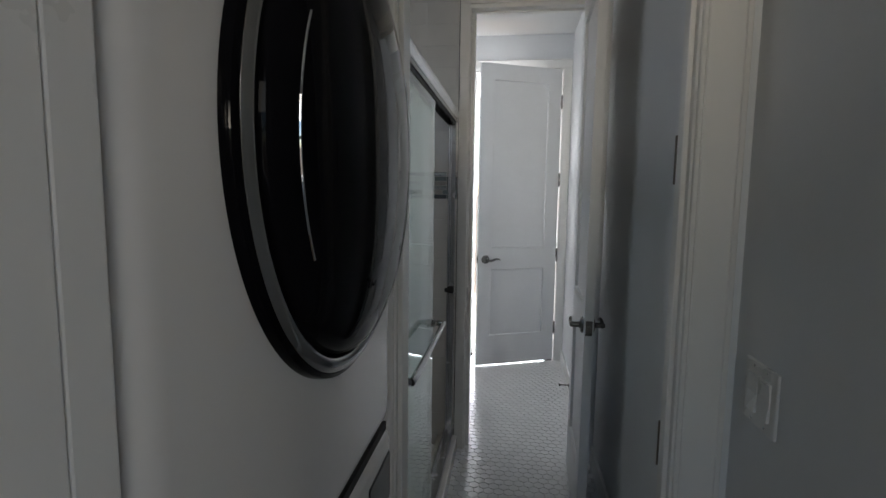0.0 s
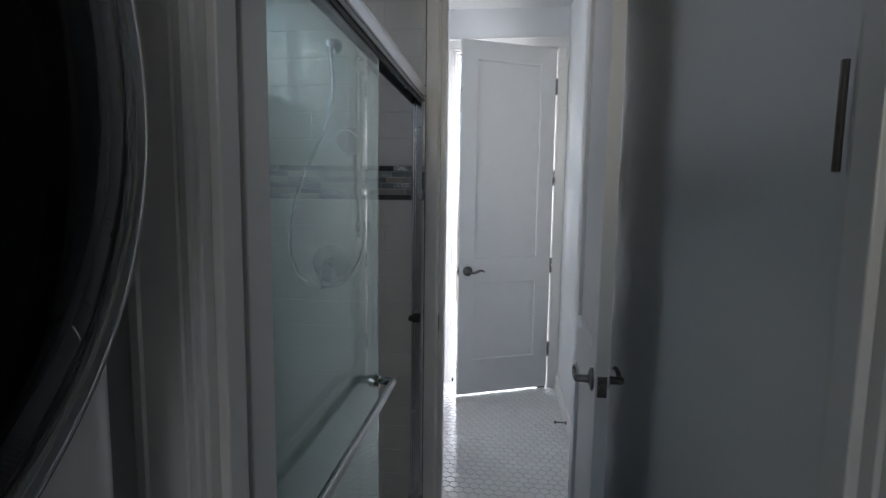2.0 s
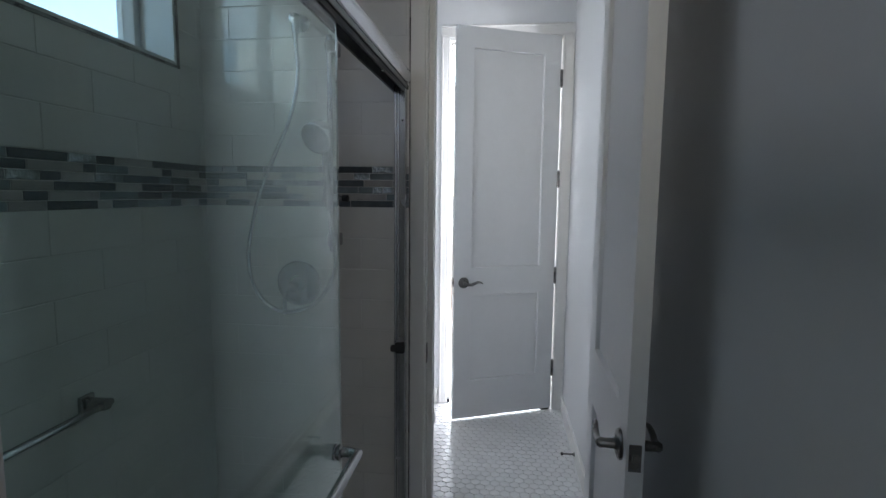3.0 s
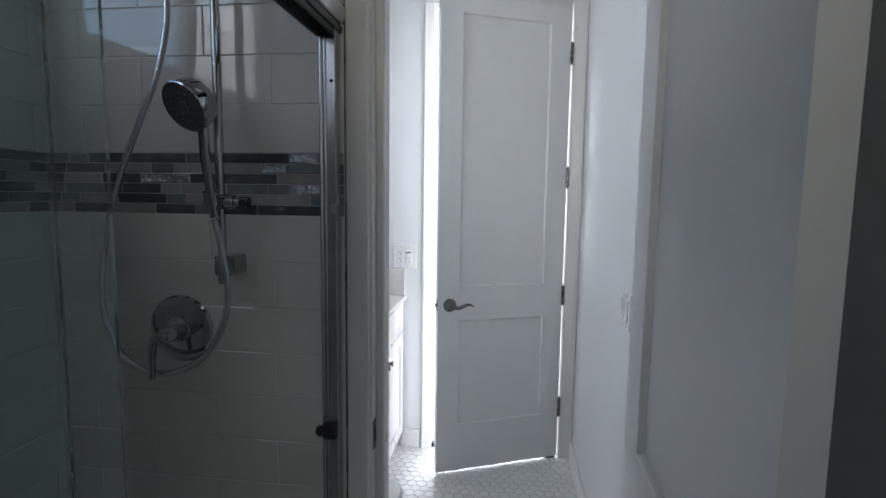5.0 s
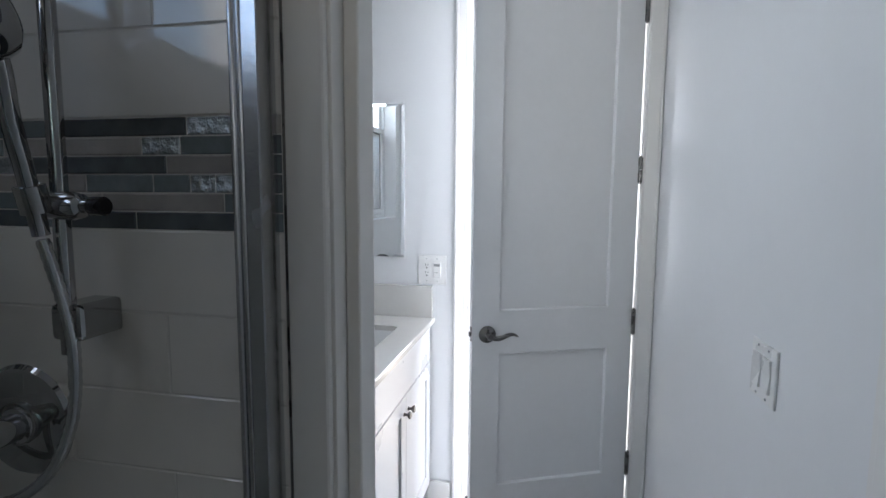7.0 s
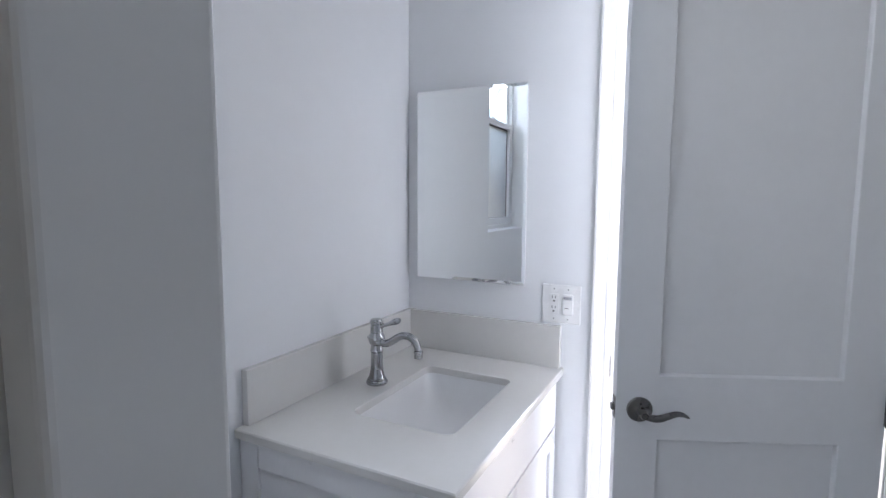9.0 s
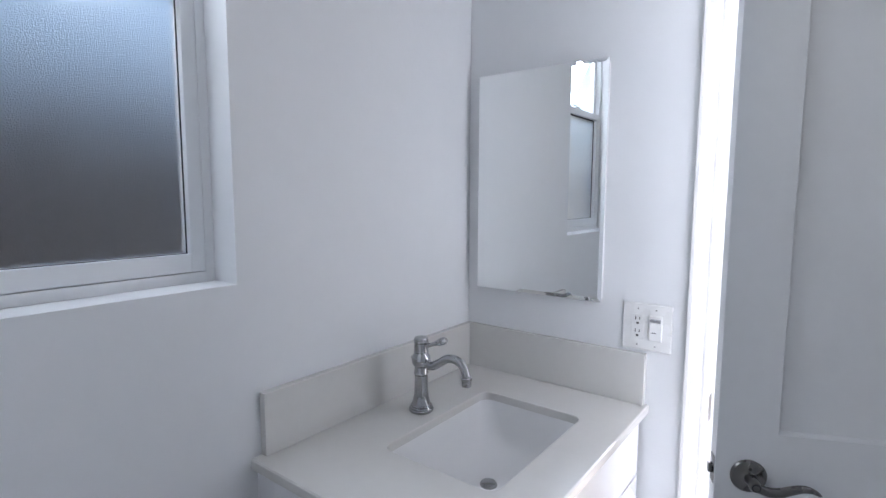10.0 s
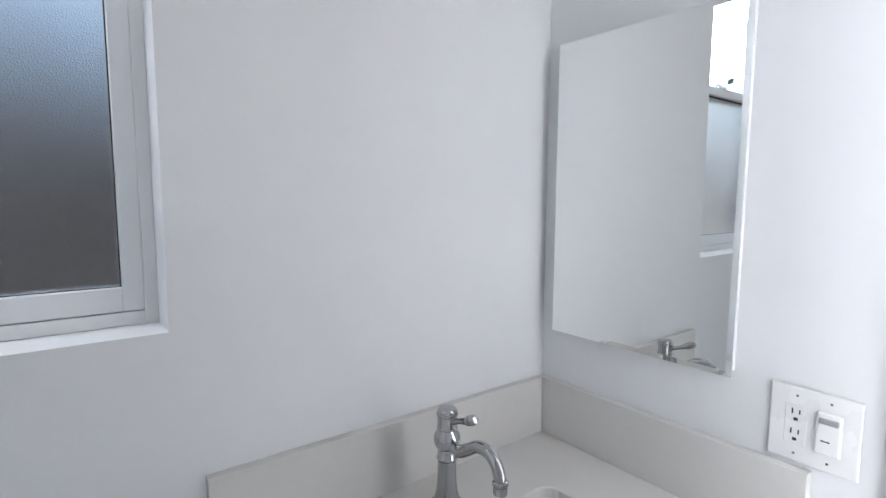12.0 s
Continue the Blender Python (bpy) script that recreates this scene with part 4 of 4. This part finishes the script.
    part("backsplash", box(XW + 0.001, -0.470, YF - 0.020, YF - 0.001, zt, 1.0, 0.0015), QUARTZ, wt)
    # undermount basin
    s = thing("sink", "white ceramic undermount sink", "sink", (0, 0, 0))
    loops = []
    for inset, z, r in ((-0.012, 0.8375, 0.040), (-0.004, 0.8375, 0.034), (0.0, 0.830, 0.034), (0.008, 0.797, 0.045), (0.016, 0.762, 0.055), (0.026, 0.738, 0.07), (0.042, 0.720, 0.08), (0.065, 0.709, 0.07), (0.095, 0.703, 0.04), (0.130, 0.700, 0.006)):
        loops.append([(px, py, z) for px, py in rounded_rect(-0.862 + inset, -0.571 - inset, 3.660 + inset, 4.082 - inset, max(0.004, min(r, 0.138 - inset)), 6)])
    part("basin", loft(bmesh.new(), loops, close_end=True), CERAMIC, s, "", True)
    part("drain", lathe([(0, 0.004), (0.012, 0.005), (0.019, 0.004), (0.022, 0.0), (0.022, -0.004)], pose(-0.738, 3.908, 0.7035), 28), CHROME, s, "chrome drain", True)


vanity()


def faucet():
    f = thing("faucet", "polished chrome single-hole faucet with lever", "faucet", (-0.922, 3.867, 0.86), 0)
    k = 1.08
    part("body", lathe([(k * r, h) for r, h in [(0, 0), (0.0285, 0), (0.0300, 0.003), (0.0300, 0.006), (0.0272, 0.0085), (0.0280, 0.0105), (0.0270, 0.0135), (0.0245, 0.0145), (0.0248, 0.0170), (0.0225, 0.0190), (0.0215, 0.024), (0.0182, 0.040), (0.0166, 0.060), (0.0160, 0.090), (0.0163, 0.0965), (0.0150, 0.0975), (0.0178, 0.0990), (0.0182, 0.1015), (0.0170, 0.1035), (0.0158, 0.118), (0.0200, 0.123), (0.0226, 0.130), (0.0232, 0.138), (0.0220, 0.146), (0.0175, 0.153), (0.0163, 0.156), (0.0178, 0.1575), (0.0178, 0.160), (0.0168, 0.161), (0.0168, 0.181), (0.0186, 0.183), (0.0188, 0.187), (0.0172, 0.1885), (0.0176, 0.191), (0.0150, 0.1955), (0, 0.1965)]], Matrix(), 40), CHROME, f, "", True)
    pts = smooth_path([(0.012, 0, 0.130), (0.035, 0.0, 0.126), (0.058, 0.0, 0.138), (0.085, 0.0, 0.155), (0.110, 0.0, 0.157), (0.130, 0, 0.147), (0.140, 0, 0.129), (0.1425, 0, 0.117)], 6)
    sp = part("spout", tube(pts, [0.0118 - 0.0015 * n / len(pts) for n in range(len(pts))], 18), CHROME, f, "curved spout", True)
    part("aerator", lathe([(0, 0), (0.0115, 0), (0.0122, 0.004), (0.0118, 0.014), (0.0135, 0.016), (0.0135, 0.021), (0.0095, 0.024), (0, 0.024)], pose(0.1432, 0, 0.098), 24), CHROME, sp, "", True)
    pts = [(0.010, -0.0, 0.174), (0.034, 0.0, 0.182), (0.054, 0, 0.190), (0.068, 0, 0.196)]
    lv = part("lever", tube(smooth_path(pts, 5), [0.0084 - 0.0030 * math.sin(math.pi * min(1, n / 11)) + 0.0012 * (n > 11) for n in range(16)], 14), CHROME, f, "", True)
    part("lever_tip", lathe([(0, -0.010), (0.0075, -0.008), (0.0102, 0), (0.0085, 0.006), (0.006, 0.010), (0, 0.011)], pose(0.072, 0, 0.198, 0, 66, 0), 18), CHROME, lv, "", True)
    part("joint_knob", lathe([(0, 0), (0.008, 0), (0.009, 0.004), (0.005, 0.010), (0, 0.011)], pose(-0.021, 0, 0.137, 0, -90, 0), 16), CHROME, f, "", True)


faucet()

mc = thing("medicine_cabinet", "white wall cabinet with a frameless mirror door", "mirror cabinet", (0, 0, 0))
part("body", box(-0.996, -0.597, YF - 0.022, YF - 0.0005, 1.135, 1.775, 0.001), CABINET, mc)
bm = bmesh.new()
a, b, z0, z1, yb, q = -0.999, -0.592, 1.127, 1.783, YF - 0.023, 0.010
lo = [[(a, yb, z0), (b, yb, z0), (b, yb, z1), (a, yb, z1)], [(a, yb - 0.003, z0), (b, yb - 0.003, z0), (b, yb - 0.003, z1), (a, yb - 0.003, z1)],
      [(a + q, yb - 0.0038, z0 + q), (b - q, yb - 0.0038, z0 + q), (b - q, yb - 0.0038, z1 - q), (a + q, yb - 0.0038, z1 - q)]]
loft(bm, lo, True, True)
part("mirror", bm, MIRROR, mc, "mirror door with angled edges")


def toilet():
    t = thing("toilet", "white ceramic toilet under the window", "toilet", (XW + 0.015, 3.115, 0))
    def oval(cx, rx, ry, z, n=36):
        return [(cx + rx * math.cos(2 * math.pi * k / n) * (1.0 if math.cos(2 * math.pi * k / n) > 0 else 0.8), ry * math.sin(2 * math.pi * k / n), z) for k in range(n)]
    part("bowl", loft(bmesh.new(), [oval(0.36, 0.22, 0.11, 0), oval(0.36, 0.21, 0.105, 0.05), oval(0.41, 0.20, 0.10, 0.15), oval(0.44, 0.24, 0.14, 0.27), oval(0.465, 0.305, 0.178, 0.36), oval(0.465, 0.312, 0.182, 0.385), oval(0.465, 0.29, 0.165, 0.392)], True, True), CERAMIC, t, "", True)
    part("seat", loft(bmesh.new(), [oval(0.465, 0.318, 0.186, 0.393), oval(0.465, 0.322, 0.189, 0.400), oval(0.465, 0.320, 0.187, 0.409)], True, True), PLASTIC, t, "", True)
    part("seat_lid", loft(bmesh.new(), [oval(0.465, 0.320, 0.187, 0.411), oval(0.465, 0.323, 0.190, 0.418), oval(0.465, 0.314, 0.182, 0.428), oval(0.465, 0.2, 0.12, 0.432)], True, True), PLASTIC, t, "", True)
    part("tank", box(0.0, 0.19, -0.20, 0.20, 0.385, 0.74, 0.02, 3), CERAMIC, t, "", True)
    part("tank_lid", box(-0.004, 0.20, -0.208, 0.208, 0.741, 0.775, 0.01, 3), CERAMIC, t, "", True)


toilet()

# ---- shower tiles and mosaic ----
def tile_mesh(w, h, d, name):
    bm = bmesh.new()
    e = 0.0014
    o = [(0, 0), (w, 0), (w, h), (0, h)]
    i = [(e, e), (w - e, e), (w - e, h - e), (e, h - e)]
    loft(bm, [[(u, 0, v) for u, v in o], [(u, -d + 0.0012, v) for u, v in o], [(u, -d, v) for u, v in i]], False, True)
    bmesh.ops.recalc_face_normals(bm, faces=bm.faces)
    me = bpy.data.meshes.new(name)
    bm.to_mesh(me)
    bm.free()
    return me


tile_cache = {}


def lay(name, parent, material, w, h, d, m):
    key = (name, material.name, round(w, 3), round(h, 3))
    if key not in tile_cache:
        tile_cache[key] = tile_mesh(w, h, d, name)
        tile_cache[key].materials.append(material)
    ob = new(name, tile_cache[key])
    ob.parent = parent
    ob.matrix_world = m
    return ob


BAND = (1.353, 1.490)
ROW, TW, J = 0.105, 0.305, 0.0016
trng = random.Random(11)
rows = []
z = BAND[0]
while z > 0.02:
    rows.append(z - ROW)
    z -= ROW
z = BAND[1]
while z < CEILING - 0.01:
    rows.append(z)
    z += ROW


def tile_wall(parent, length, offset, holes, place, plan):
    """place(u, z) gives the pose of a tile whose lower corner lies u along the wall."""
    for z in rows:
        k = round((z - BAND[1]) / ROW) + 1 if z > BAND[0] else round((z - BAND[0]) / ROW)
        u = offset - (TW / 2 if k % 2 else 0) - 2 * TW
        z0, z1 = max(z, 0.004), min(z + ROW, CEILING)
        while u < length:
            spans = [(max(u, 0.0), min(u + TW, length), z0, z1)]
            for a, b, c, d in holes:
                cut = []
                for s0, s1, t0, t1 in spans:
                    if s1 <= a or s0 >= b or t1 <= c or t0 >= d:
                        cut.append((s0, s1, t0, t1))
                        continue
                    if s0 < a:
                        cut.append((s0, a, t0, t1))
                    if s1 > b:
                        cut.append((b, s1, t0, t1))
                    if t0 < c:
                        cut.append((max(s0, a), min(s1, b), t0, c))
                    if t1 > d:
                        cut.append((max(s0, a), min(s1, b), d, t1))
                spans = cut
            for s0, s1, t0, t1 in spans:
                if s1 - s0 > 0.008 and t1 - t0 > 0.008:
                    w = pose(trng.uniform(-0.0004, 0.0004), 0, 0, trng.uniform(-0.12, 0.12), 0, trng.uniform(-0.12, 0.12))
                    lay("tile", parent, TILE, s1 - s0 - J, t1 - t0 - J, 0.006, place(s0 + J / 2, t0 + J / 2) @ w)
            u += TW
    n = 6
    h = (BAND[1] - BAND[0]) / n
    for r in range(n):
        u = length
        for w, k in plan[r]:
            lay("mosaic_strip", parent, KINDS[k], w - J, h - J, 0.0062, place(u - w + J / 2, BAND[0] + r * h + J / 2))
            u -= w
        while u > 0.008:
            w = min(u, trng.choice((0.049, 0.098, 0.122, 0.147)))
            k = trng.choice("ssgt" if r % 2 else "sttg") if w > 0.06 else trng.choice("sgf")
            lay("mosaic_strip", parent, KINDS[k], w - J, h - J, 0.0062, place(u - w + J / 2, BAND[0] + r * h + J / 2))
            u -= w


KINDS = {"s": M_SLATE, "g": M_GLASS, "t": M_STONE, "f": M_FOIL}
# strips of the plumbing wall, from the door side, lowest course first
PLAN = [
    [(0.054, "g"), (0.147, "s"), (0.098, "s"), (0.049, "g"), (0.098, "s"), (0.118, "t"), (0.090, "s")],
    [(0.077, "g"), (0.172, "t"), (0.120, "t"), (0.049, "g"), (0.122, "s"), (0.098, "t")],
    [(0.054, "s"), (0.034, "f"), (0.034, "f"), (0.052, "g"), (0.098, "g"), (0.110, "t"), (0.049, "t"), (0.096, "s"), (0.049, "s"), (0.098, "g")],
    [(0.054, "s"), (0.100, "t"), (0.157, "s"), (0.049, "s"), (0.120, "f"), (0.098, "s"), (0.098, "t")],
    [(0.054, "s"), (0.080, "g"), (0.054, "f"), (0.111, "t"), (0.098, "t"), (0.056, "g"), (0.118, "t"), (0.098, "s")],
    [(0.054, "t"), (0.070, "f"), (0.195, "s"), (0.049, "g"), (0.145, "s"), (0.098, "s"), (0.049, "g")],
]
# strips of the window wall, from the corner, lowest course first
WPLAN = [
    [(0.051, "s"), (0.096, "t"), (0.051, "s"), (0.145, "g"), (0.098, "s"), (0.049, "t"), (0.148, "s"), (0.095, "t")],
    [(0.098, "s"), (0.095, "s"), (0.047, "g"), (0.103, "s"), (0.140, "g"), (0.150, "t"), (0.063, "s")],
    [(0.034, "t"), (0.088, "s"), (0.057, "g"), (0.146, "s"), (0.100, "t"), (0.192, "s"), (0.105, "t")],
    [(0.098, "t"), (0.100, "s"), (0.052, "g"), (0.149, "s"), (0.098, "f"), (0.098, "t"), (0.057, "s"), (0.081, "f")],
    [(0.045, "s"), (0.143, "t"), (0.047, "s"), (0.141, "t"), (0.112, "g"), (0.042, "s"), (0.153, "t")],
    [(0.138, "s"), (0.138, "s"), (0.149, "t"), (0.063, "s"), (0.086, "f"), (0.152, "s")],
]
tile_wall(GF, 0.723, -0.752 + 1.007 - 0.0, [], lambda u, z: pose(XT + u, YT1 + 0.002, z), PLAN)
tile_wall(GW, YT1 - YT0, 0.06, [(SW[0] - 0.004 - YT0, SW[1] + 0.004 - YT0, SW[2] - 0.006, SW[3])], lambda u, z: pose(XT - 0.006, YT0 + u, z, 0, 0, 90), WPLAN)

# ---- hexagon floor ----
FLOOR = bpy.data.objects["floor"]
HR = 0.0272
HW = HR * math.sqrt(3)


def hex_loops(cx, cy, r):
    def ring(rad, z):
        return [(cx + rad * math.sin(math.pi / 3 * k), cy + rad * math.cos(math.pi / 3 * k), z) for k in range(6)]
    return [ring(r, -0.006), ring(r, -0.0012), ring(r - 0.0016, 0.0)]


bm = bmesh.new()
loft(bm, hex_loops(0, 0, HR - 0.0016), False, True)
hex_me = bpy.data.meshes.new("hex_tile")
bm.to_mesh(hex_me)
bm.free()
hex_me.materials.append(HEX)
rest = bmesh.new()
count = 0
for r in range(int(3.25 / (1.5 * HR))):
    cy = 1.09 + r * 1.5 * HR
    for k in range(-26, 12):
        cx = 0.09 + (k + 0.5 * (r % 2)) * HW
        if not (XW - 0.01 < cx < XR + 0.0) or cy > YF + 0.06 or (cy < YT1 + 0.03 and cx < -0.285):
            continue
        if cx > -0.33 and 3.10 < cy < 4.26 and count < 300 and cx < 0.40:
            ob = new("hex_tile", hex_me)
            ob.parent = FLOOR
            ob.location = (cx, cy, 0)
            count += 1
        else:
            loft(rest, hex_loops(cx, cy, HR - 0.0016), False, True)
tagged(part("hex_tiles", rest, HEX, FLOOR), "", "", "", "stuff")
